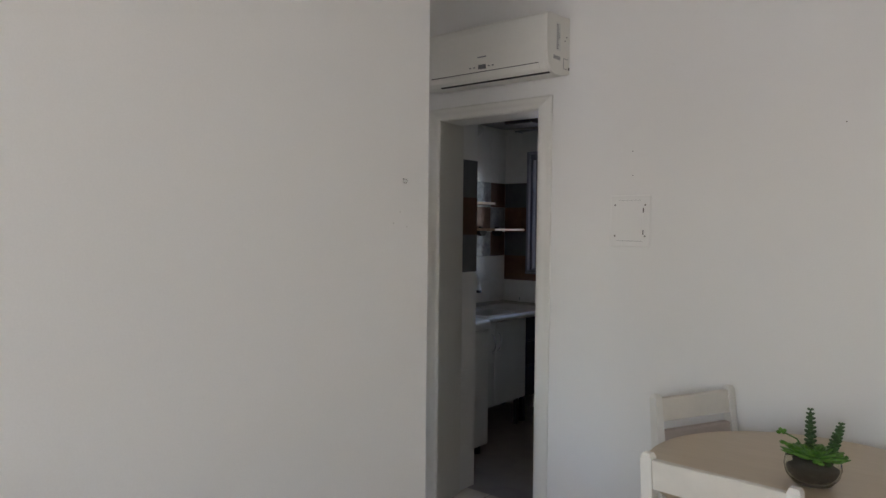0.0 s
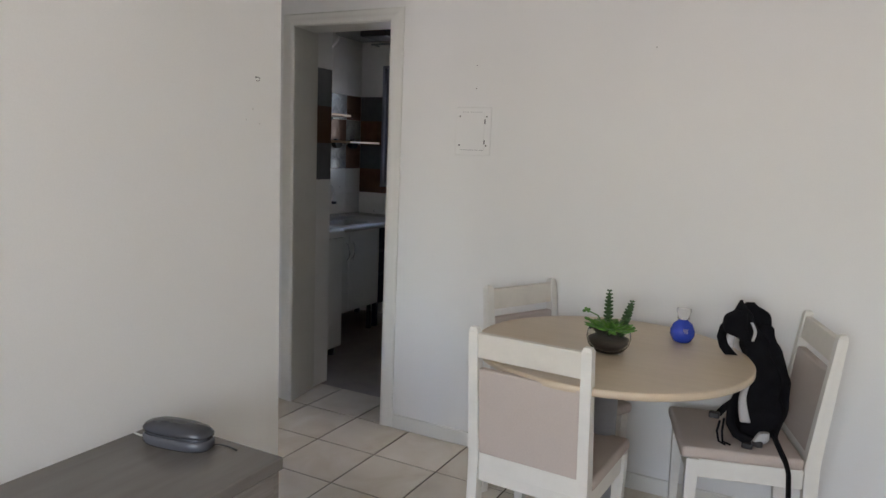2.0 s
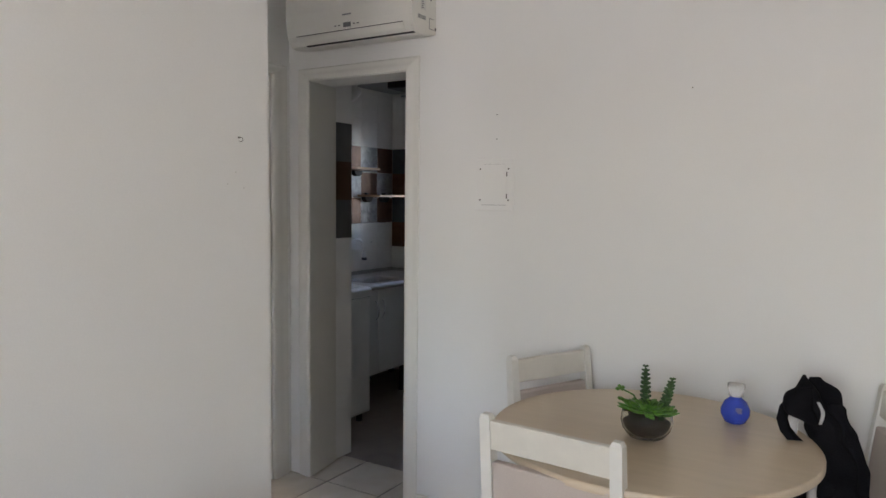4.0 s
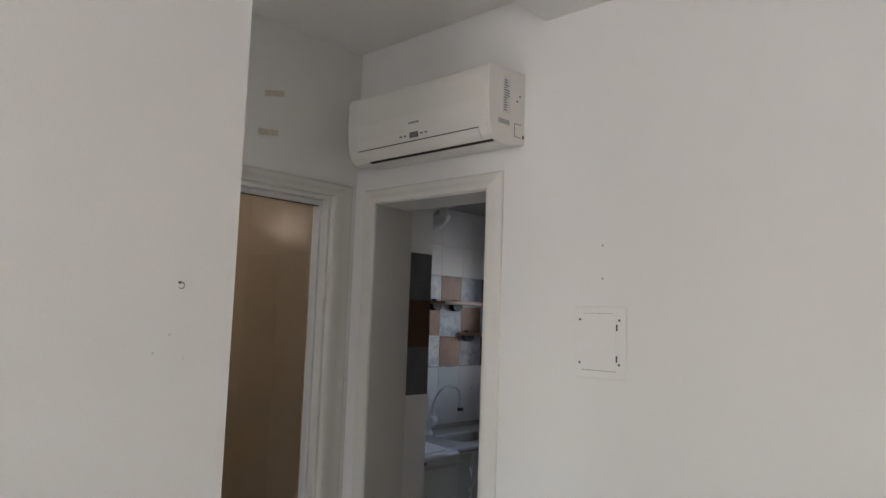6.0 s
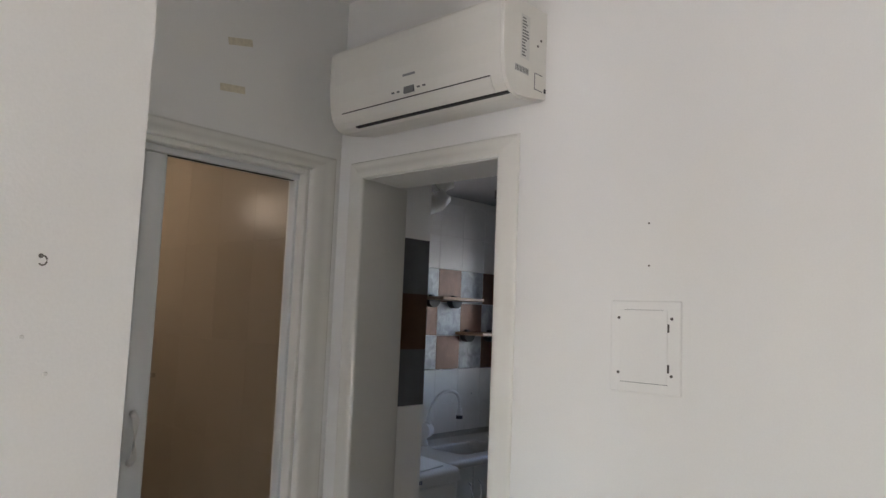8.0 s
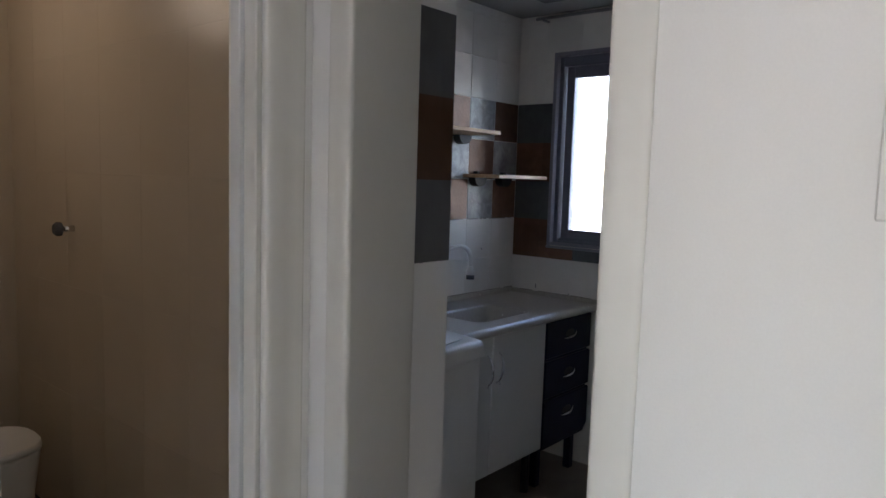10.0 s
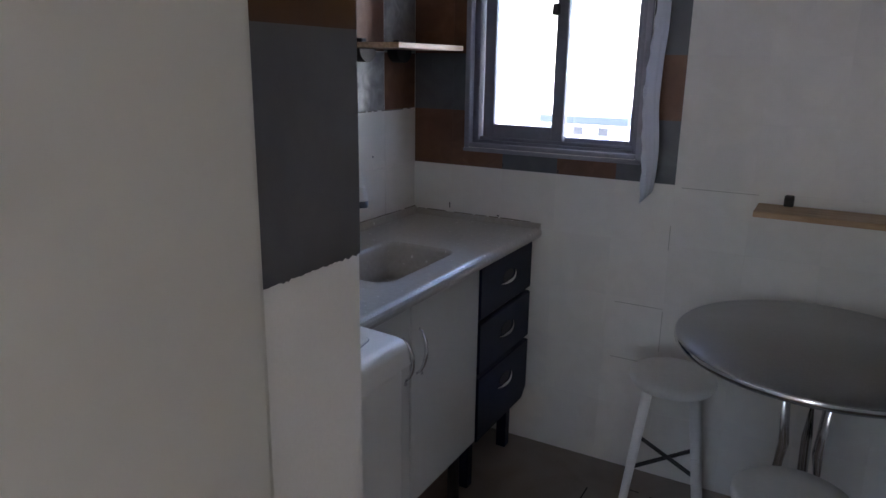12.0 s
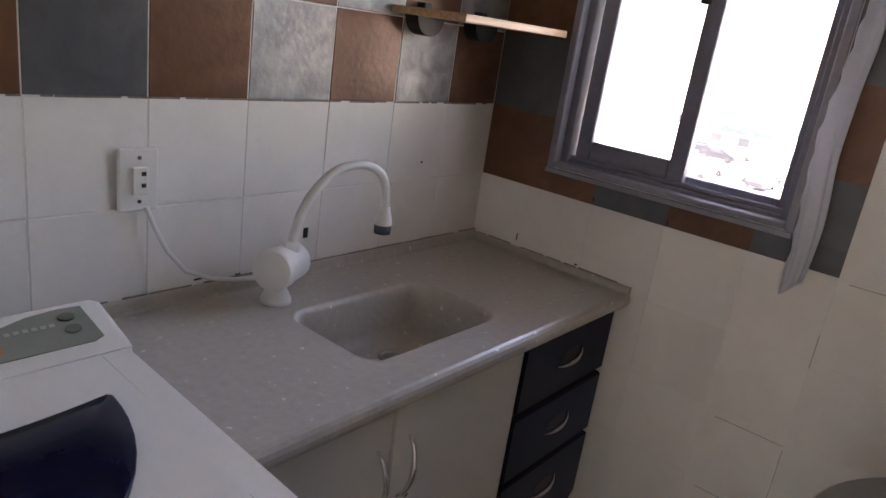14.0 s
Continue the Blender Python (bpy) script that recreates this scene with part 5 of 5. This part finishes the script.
    rings = [ring(outline, 0.0035), ring(outline, 0.0085), ring(inset, 0.0105), ring(blend_, 0.0115), ring(oval(0.058, 0.112), 0.012), ring(oval(0.052, 0.105), 0.0112), ring(oval(0.046, 0.097), 0.0078), ring(oval(0.036, 0.085), 0.0052), ring(oval(0.015, 0.04), 0.0045)]
    for p, q in zip(rings, rings[1:]):
        for k in range(len(p)):
            bm.faces.new((p[k], p[(k + 1) % len(p)], q[(k + 1) % len(p)], q[k])).smooth = True
    bm.faces.new(rings[-1])
    part("lid_window", bm, LID_NAVY, lid, "navy smoked plastic lid window")
    # console at the rear
    bm = bmesh.new()
    prof = [(xb - 0.01, 0.90), (xb - 0.01, 0.944), (xb, 0.955), (xb + 0.025, 0.961), (-1.53, 0.9353), (-1.512, 0.930), (-1.499, 0.924), (-1.492, deck(-1.492) + 0.002), (-1.492, 0.90)]
    rows = []
    for y, f in ((ya + 0.004, 0.35), (0.62, 0.38), (0.67, 0.46), (0.705, 0.62), (0.735, 0.85), (0.76, 1.0), (0.90, 1.0), (yb - 0.016, 1.0), (yb - 0.008, 0.93), (yb - 0.004, 0.75)):
        low = deck(-1.56)
        rows.append([bm.verts.new((x, y, z if z < low else low + (z - low) * f)) for x, z in prof])
    for p, q in zip(rows, rows[1:]):
        for k in range(len(prof)):
            bm.faces.new((p[k], p[(k + 1) % len(prof)], q[(k + 1) % len(prof)], q[k]))
    bm.faces.new(rows[0])
    bm.faces.new(rows[-1])
    con = soften(part("console", bm, APPLIANCE, root), 40)
    def on_console(x, lift):
        return 0.961 + (0.930 - 0.961) * (x - (xb + 0.025)) / (-1.512 - (xb + 0.025)) + lift
    def pad(outline, lift, th, m, nm, parent, label=""):
        bm = bmesh.new()
        up = [bm.verts.new((x, y, on_console(x, lift + th))) for x, y in outline]
        lo = [bm.verts.new((x, y, on_console(x, lift))) for x, y in outline]
        n = len(outline)
        for k in range(n):
            bm.faces.new((lo[k], lo[(k + 1) % n], up[(k + 1) % n], up[k]))
        bm.faces.new(up)
        bm.faces.new(lo[::-1])
        return part(nm, bm, m, parent, label)
    po = [(-1.515, 0.765), (-1.515, 0.975), (-1.522, 0.992), (-1.595, 0.985), (-1.597, 0.95), (-1.592, 0.90), (-1.575, 0.84), (-1.55, 0.795)]
    cp = pad(po, 0.0006, 0.002, PAD_GRAY, "control_pad", con, "gray-green control pad")
    for x, y, m in ((-1.535, 0.835, ORANGE), (-1.575, 0.955, PAD_DARK), (-1.548, 0.955, PAD_DARK)):
        pad([(x + 0.009 * math.cos(radians(a)), y + 0.013 * math.sin(radians(a))) for a in range(0, 360, 30)], 0.003, 0.002, m, "button", con)
    for k in range(6):
        pad([(-1.567, 0.86 + 0.013 * k), (-1.567, 0.868 + 0.013 * k), (-1.560, 0.868 + 0.013 * k), (-1.560, 0.86 + 0.013 * k)], 0.003, 0.0006, PAD_LIGHT, "pad_mark", con)
    bm = bmesh.new()
    for k in range(6):
        y = 0.665 + 0.017 * k
        prism(bm, [(xf - 0.001, 0.866), (xf - 0.001, 0.848), (xf + 0.0008, 0.848), (xf + 0.0008, 0.866)], 1, y, y + (0.005 if k % 2 else 0.011))
    part("badge", bm, BLUE_INK, root, "blue maker's badge")
    for x in (xb + 0.06, xf - 0.07):
        for y in (ya + 0.06, yb - 0.06):
            part("foot", lathe(bmesh.new(), [(0.022, ZK), (0.02, 0.03)], 12, (x, y, 0)), BLACK, root)
    hose = [(xb - 0.055, 0.78, 0.86), (xb - 0.055, 0.755, 0.905), (xb - 0.055, 0.73, 0.938), (xb - 0.055, 0.70, 0.96), (xb - 0.055, 0.66, 0.972), (xb - 0.055, 0.60, 0.97), (xb - 0.055, 0.55, 0.95), (xb - 0.055, 0.51, 0.90)]
    bm = bmesh.new()
    pts = []
    for p, q in zip(hose, hose[1:]):
        for k in range(8):
            pts.append(Vector(p).lerp(Vector(q), k / 8))
    tube(bm, pts, 0.014, 10, [0.0155 if k % 2 else 0.0125 for k in range(len(pts))])
    part("drain_hose", bm, GRAY_PL, root, "gray corrugated drain hose")


washing_machine()


# ---- bistro table and stools ----
def bistro_table(cx, cy, r, top):
    root = thing("bistro_table", (cx, cy, ZK), "round steel-topped table on chrome tube legs", "table")
    part("tabletop", lathe(bmesh.new(), [(r - 0.02, top - 0.028), (r - 0.003, top - 0.026), (r, top - 0.02), (r, top - 0.006), (r - 0.006, top), (0.001, top)], 72, (cx, cy, 0)), STEEL, root)
    part("edge_band", lathe(bmesh.new(), [(r + 0.0005, top - 0.021), (r + 0.0022, top - 0.019), (r + 0.0022, top - 0.008), (r + 0.0005, top - 0.006)], 72, (cx, cy, 0)), CHROME, root, "shiny metal edge band")
    for k in range(3):
        a = radians(200 + 120 * k)
        d = Vector((math.cos(a), math.sin(a), 0))
        c = Vector((cx, cy, 0))
        part("leg", tube(bmesh.new(), [c + d * 0.07 + Vector((0, 0, top - 0.028)), c + d * 0.05 + Vector((0, 0, 0.45)), c + d * 0.08 + Vector((0, 0, 0.2)), c + d * 0.28 + Vector((0, 0, ZK + 0.012))], 0.014, 12), CHROME, root)


def stool():
    root = thing("stool", (0, 0, 0), "white round stool with dark crossed braces", "stool", "stools round the kitchen table")
    z = 0.50
    part("seat", lathe(bmesh.new(), [(0.108, z - 0.042), (0.128, z - 0.037), (0.137, z - 0.02), (0.135, z - 0.006), (0.126, z), (0.085, z - 0.003), (0.001, z - 0.004)], 40), STOOL_WHITE, root)
    for k in range(4):
        a = radians(45 + 90 * k)
        d = Vector((math.cos(a), math.sin(a), 0))
        part("leg", tube(bmesh.new(), [d * 0.1 + Vector((0, 0, z - 0.043)), d * 0.18 + Vector((0, 0, ZK))], 0.015, 12, [0.017, 0.013]), STOOL_WHITE, root)
    for k in range(2):
        a = radians(45 + 90 * k)
        d = Vector((math.cos(a), math.sin(a), 0)) * 0.145
        part("brace", tube(bmesh.new(), [-d + Vector((0, 0, 0.19 + 0.009 * k)), d + Vector((0, 0, 0.19 + 0.009 * k))], 0.007, 8), DARK_IRON, root)
    return root


bistro_table(-0.222, 1.85, 0.365, 0.752)
st = stool()
st.matrix_basis = pose(-0.612, 2.035, 0, 0, 0, 8)
copy_thing(st, pose(-0.23, 1.49, 0, 0, 0, 30))
copy_thing(st, pose(0.16, 1.80, 0, 0, 0, 15))

# insulated hose under the kitchen ceiling
hose = thing("insulated_hose", (-0.95, 0.6, 2.2), "white insulated pipe drooping from the kitchen ceiling", "pipe")
bm = bmesh.new()
tube(bm, [(-0.9, 0.66, HK), (-0.9, 0.70, 2.33), (-0.9, 0.725, 2.27), (-0.9, 0.735, 2.22), (-0.9, 0.72, 2.17), (-0.9, 0.685, 2.135), (-0.9, 0.63, 2.115), (-0.9, 0.55, 2.11), (-0.9, 0.403, 2.11)], 0.042, 16)
part("sleeve", bm, HOSE, hose)
fan = thing("ceiling_lamp", (-1.2, 1.72, HK), "dark boxy lamp fixture under the kitchen ceiling", "lamp")
part("housing", boxes((-1.32, -1.08, 1.62, 1.84, HK - 0.07, HK - 0.012), bevel=0.01, seg=2), DARK_IRON, fan)
part("mount", boxes((-1.26, -1.14, 1.68, 1.78, HK - 0.012, HK)), DARK_IRON, fan)


# ---- outside the kitchen window ----
structure("ground", boxes((-400, 400, -400, 900, -9.2, -9.0)), CONCRETE, "pale paved ground of a parking lot", "ground")


def far_building(x0, x1, y0, y1, h, floors, label):
    root = thing("far_building", ((x0 + x1) / 2, y0, -9), label, "building", "buildings across the lot")
    part("wall", boxes((x0, x1, y0, y1, -9, -9 + h)), FACADE, root)
    part("roof", boxes((x0 - 0.4, x1 + 0.4, y0 - 0.6, y1 + 0.4, -9 + h, -9 + h + 1.1), bevel=0.05), TEAL, root)
    n = int((x1 - x0) / 3)
    for f in range(floors):
        for k in range(n):
            xa = x0 + 0.8 + k * (x1 - x0 - 1) / n
            za = -9 + 1.0 + f * 3.0
            w = part("window", boxes((xa, xa + 1.6, y0 - 0.06, y0 - 0.004, za, za + 1.3)), FACADE, root)
            part("pane", boxes((xa + 0.08, xa + 1.52, y0 - 0.08, y0 - 0.06, za + 0.08, za + 1.22)), WIN_DARK, w)


far_building(-37, -25.2, 95, 108, 2.6, 1, "low white building with a deep teal roof edge")
far_building(-22, -6, 120, 135, 3.0, 1, "long low white shed with a teal roof edge")


def car(m, paint):
    root = thing("parked_car", (0, 0, 0), "parked car on the pale lot", "car", "cars on the lot")
    bm = bmesh.new()
    prism(bm, [(-2.1, 0.3), (-2.1, 0.75), (-1.9, 0.85), (-1.3, 0.9), (-0.7, 1.4), (0.7, 1.42), (1.3, 0.95), (2.0, 0.82), (2.1, 0.6), (2.1, 0.3)], 1, -0.85, 0.85)
    part("body", bm, paint, root)
    part("glass", boxes((-0.75, 0.8, -0.86, 0.86, 0.98, 1.3), bevel=0.05), WIN_DARK, root)
    for x in (-1.3, 1.3):
        for y in (-0.86, 0.7):
            part("wheel", lathe(bmesh.new(), [(0.3, y), (0.32, y + 0.03), (0.32, y + 0.14), (0.3, y + 0.17)], 18, (x, 0, 0.32), 1), BLACK, root)
    root.matrix_basis = m


for x, y, a, c in ((-31.2, 88, 8, 1), (-27.0, 90, 4, 0), (-27.6, 84.5, 6, 1), (-26.5, 74, 5, 3), (-21.8, 73, 3, 0), (-24.6, 68, 8, 3), (-19.4, 78, 92, 2), (-18.6, 71, 88, 1)):
    car(pose(x, y, -9, 0, 0, a), CAR_PAINTS[c])

# dirty sealant along the worktop, small chips and nail marks in the kitchen walls
random.seed(21)
sealant = thing("sealant_line", (XS, 1.66, 0.883), "patchy dirty sealant between worktop and tiles", "sealant")
y = 1.06
while y < 2.24:
    w = random.uniform(0.03, 0.11)
    part("bead", boxes((XS, XS + 0.004, y, y + w, 0.882, 0.8845 + random.uniform(0, 0.0018)), bevel=0.0006), SEALANT, sealant)
    y += w + random.choice((0.0, 0.004, 0.03))
edge = thing("paint_edge", (XS, 1.5, 1.284), "dark ragged lower edge of the painted tile squares", "paint")
y = 0.42
while y < 2.27:
    w = random.uniform(0.02, 0.12)
    part("brush_edge", boxes((XS, XS + 0.0007, y, min(y + w, 2.28), 1.2826 - random.uniform(0, 0.0018), 1.2856)), SEALANT, edge)
    y += w + random.choice((0.0, 0.002, 0.012, 0.03))
x = XS + 0.02
while x < -1.24:
    w = random.uniform(0.03, 0.1)
    part("bead", boxes((x, x + w, YK - 0.004, YK, 0.876, 0.8785 + random.uniform(0, 0.0018)), bevel=0.0006), SEALANT, sealant)
    x += w + random.choice((0.0, 0.01, 0.04))
for y, z, w, h in ((1.588, 0.962, 0.014, 0.026), (1.985, 1.118, 0.006, 0.006), (1.30, 0.895, 0.02, 0.004), (1.40, 0.888, 0.014, 0.003)):
    single("tile_chip", boxes((XS, XS + 0.002, y - w / 2, y + w / 2, z - h / 2, z + h / 2), bevel=0.0006), BLACK, "small dark chip in the white tiles", "chip", "chips in the tiles")
for x, z, w, h in ((-1.585, 0.905, 0.004, 0.022), (-1.37, 0.885, 0.008, 0.005), (-1.135, 1.08, 0.004, 0.014), (-1.357, 1.085, 0.004, 0.014)):
    single("tile_chip", boxes((x - w / 2, x + w / 2, YK - 0.002, YK, z - h / 2, z + h / 2), bevel=0.0006), BLACK, "small dark chip in the white tiles", "chip", "chips in the tiles")


for x0, z0, x1, z1 in ((-0.885, 0.621, -0.715, 0.621), (-0.885, 0.405, -0.76, 0.405), (-0.715, 0.84, -0.715, 0.925), (-0.713, 0.46, -0.713, 0.61), (-0.69, 1.062, -0.45, 1.062)):
    single("open_joint", boxes((min(x0, x1) - 0.0012, max(x0, x1) + 0.001, YK - 0.0008, YK, z0 - 0.001, z1 + 0.001)), JOINT, "worn dark joint between painted white tiles", "tile joint", "worn joints in the white tiles")

# ---- painted squares on the partition's end ----
random.seed(3)
for name, za, zb, m in (("paint_square", 1.702, 1.918, K_DARK), ("paint_square", 1.487, 1.702, K_DBROWN), ("paint_square", 1.272, 1.487, K_DARK)):
    bm = bmesh.new()
    n = 44
    ys = [0.258 + (0.400 - 0.258) * k / n for k in range(n + 1)]
    jag = [random.choice((-0.0016, -0.0006, 0, 0, 0, 0.0005, 0.0009)) if za < 1.3 else 0 for _ in ys]
    out = [(y, za + j) for y, j in zip(ys, jag)] + [(0.400, zb), (0.258, zb)]
    prism(bm, out, 0, -0.6655, -0.662)
    part(name, bm, m, wall_partition, "dark painted square")

# ---- wall tiles ----
def tile_mesh(key, sx, sy, sz, thin, cache={}):
    """A bevelled tile of that size, shared by all alike; thin is the axis of its thickness."""
    k = (key, round(sx, 3), round(sy, 3), round(sz, 3))
    if k not in cache:
        bm = bmesh.new()
        b, side = (0.0003, 0.93) if key[0] == "w" else (0.0016, 0.55)
        s = [sx / 2, sy / 2, sz / 2]
        axes = [a for a in range(3) if a != thin]
        sign = TILE_OUT[key]
        rows = []
        for inset, h in ((0, -1), (0, side), (b, 1)):
            ring = []
            for p, q in ((-1, -1), (1, -1), (1, 1), (-1, 1)):
                v = [0, 0, 0]
                v[axes[0]], v[axes[1]], v[thin] = p * (s[axes[0]] - inset), q * (s[axes[1]] - inset), sign * h * s[thin]
                ring.append(bm.verts.new(v))
            rows.append(ring)
        for a, c in zip(rows, rows[1:]):
            for i in range(4):
                bm.faces.new((a[i], a[(i + 1) % 4], c[(i + 1) % 4], c[i]))
        bm.faces.new(rows[0])
        bm.faces.new(rows[-1])
        cache[k] = mesh_of("tile", bm, TILE_MAT[key])
    return cache[k]


TILE_OUT = {"sw": 1, "sb": 1, "ss": 1, "sg": 1, "ww": -1, "wb": -1, "wg": -1, "fl": 1, "ba": -1}
TILE_MAT = {"sw": K_WHITE, "sb": K_BROWN, "ss": K_SILVER, "sg": K_GRAY, "ww": K_WHITE, "wb": K_BROWN, "wg": K_GRAY, "fl": FLOOR_TILE, "ba": BATH_TILE}


def lay(key, parent, lo, hi, thin):
    c = [(a + b) / 2 for a, b in zip(lo, hi)]
    s = [b - a for a, b in zip(lo, hi)]
    ob = new("tile", tile_mesh(key, *s, thin))
    ob.parent = parent
    ob.location = c


J = 0.001
ZS = [ZK, 0.214, 0.428, 0.642, 0.856, 1.07, 1.284, 1.496, 1.708, 1.922, 2.136, 2.35, HK]
YJ = [YK, 2.067, 1.847, 1.627, 1.403, 1.183, 0.966, 0.747, 0.527, 0.402]
for i in range(len(YJ) - 1):
    for r in range(len(ZS) - 1):
        key = "sw"
        if 6 <= r <= 8:
            key = "sb" if (i + r) % 2 == 0 else ("sg" if i == 5 and r == 6 else "ss")
        lay(key, wall_sink, (XS - 0.008, YJ[i + 1] + J, ZS[r] + J), (XS, YJ[i] - J, ZS[r + 1] - J), 0)

XJ = [XS, -1.579, -1.36, -1.14, -0.92, -0.715, -0.469, -0.247, -0.025, 0.197, 0.419, 0.641, KE]
for i in range(len(XJ) - 1):
    for r in range(len(ZS) - 1):
        xa, xb, za, zb = XJ[i], XJ[i + 1], ZS[r], ZS[r + 1]
        key = "ww"
        if 5 <= r <= 9 and i <= 4 and not (r == 9 and i < 4):
            key = "wb" if (i + r) % 2 == 0 else "wg"
            if i == 0 or (r == 5 and i == 1):
                key = "wb" if r % 2 == 1 or (r == 5) else "wg"
        # cut round the window
        cuts = []
        if xb > W0 - 0.012 and xa < W1 + 0.012 and zb > WB - 0.012 and za < WT + 0.012:
            if za < WB - 0.012:
                cuts.append((xa, xb, za, WB - 0.012))
            if zb > WT + 0.012:
                cuts.append((xa, xb, WT + 0.012, zb))
            z0, z1 = max(za, WB - 0.012), min(zb, WT + 0.012)
            if xa < W0 - 0.012:
                cuts.append((xa, W0 - 0.012, z0, z1))
            if xb > W1 + 0.012:
                cuts.append((W1 + 0.012, xb, z0, z1))
        else:
            cuts.append((xa, xb, za, zb))
        for a, b, c, d in cuts:
            if b - a > 0.012 and d - c > 0.012:
                g = 0.0 if key != "ww" else 0.0001
                lay(key, wall_window, (a + g, YK, c + g), (b - g, YK + 0.008, d - g), 1)

# ---- bathroom wall tiles ----
bath_tiled = structure("wall_bath_tiles", boxes((-3.0, -0.86, 0.1046, 0.119, 0, HB)), BATH_TILE, "beige tiled bathroom wall", "wall")
for i in range(7):
    for r in range(6):
        za, zb = 0.105 + 0.455 * (r - 1), 0.105 + 0.455 * r
        xa = -0.862 - 0.31 * i
        lay("ba", bath_tiled, (max(-3.0, xa - 0.31) + J, 0.104, max(0, za) + J), (xa - J, 0.112, min(HB, zb) - J), 1)

# ---- floor tiles ----
T, G = 0.3405, 0.0038
for i in range(-9, 11):
    for j in range(-18, 7):
        xa, ya = -0.158 + T * i, T * j
        xb, yb = xa + T, ya + T
        in_living = xb > XW and xa < XE and yb <= 0.001
        in_hall = xb > XB - 0.1 and xa < XW and -3.2 - T < ya and yb <= 0.001
        in_kitchen = xb > XS and xa < KE and -0.001 <= ya < 0.2
        if not (in_living or in_hall or in_kitchen):
            continue
        lay("fl", floor, (xa + G, ya + G, -0.004), (xb - G, yb - G, 0.0), 2)

floor_kitchen = structure("floor_kitchen", boxes((XS, KE, T + G, YK, ZK - 0.03, ZK)), KFLOOR, "worn brown smooth kitchen floor", "floor")
for xa, xb, ya, yb in ((-0.879, -0.874, 1.94, 2.075), (-0.744, -0.705, 2.137, 2.141), (-0.665, -0.645, 2.127, 2.131)):
    part("joint_gap", boxes((xa, xb, ya, yb, ZK - 0.002, ZK + 0.0006)), GROUT, floor_kitchen, "dark open joint")
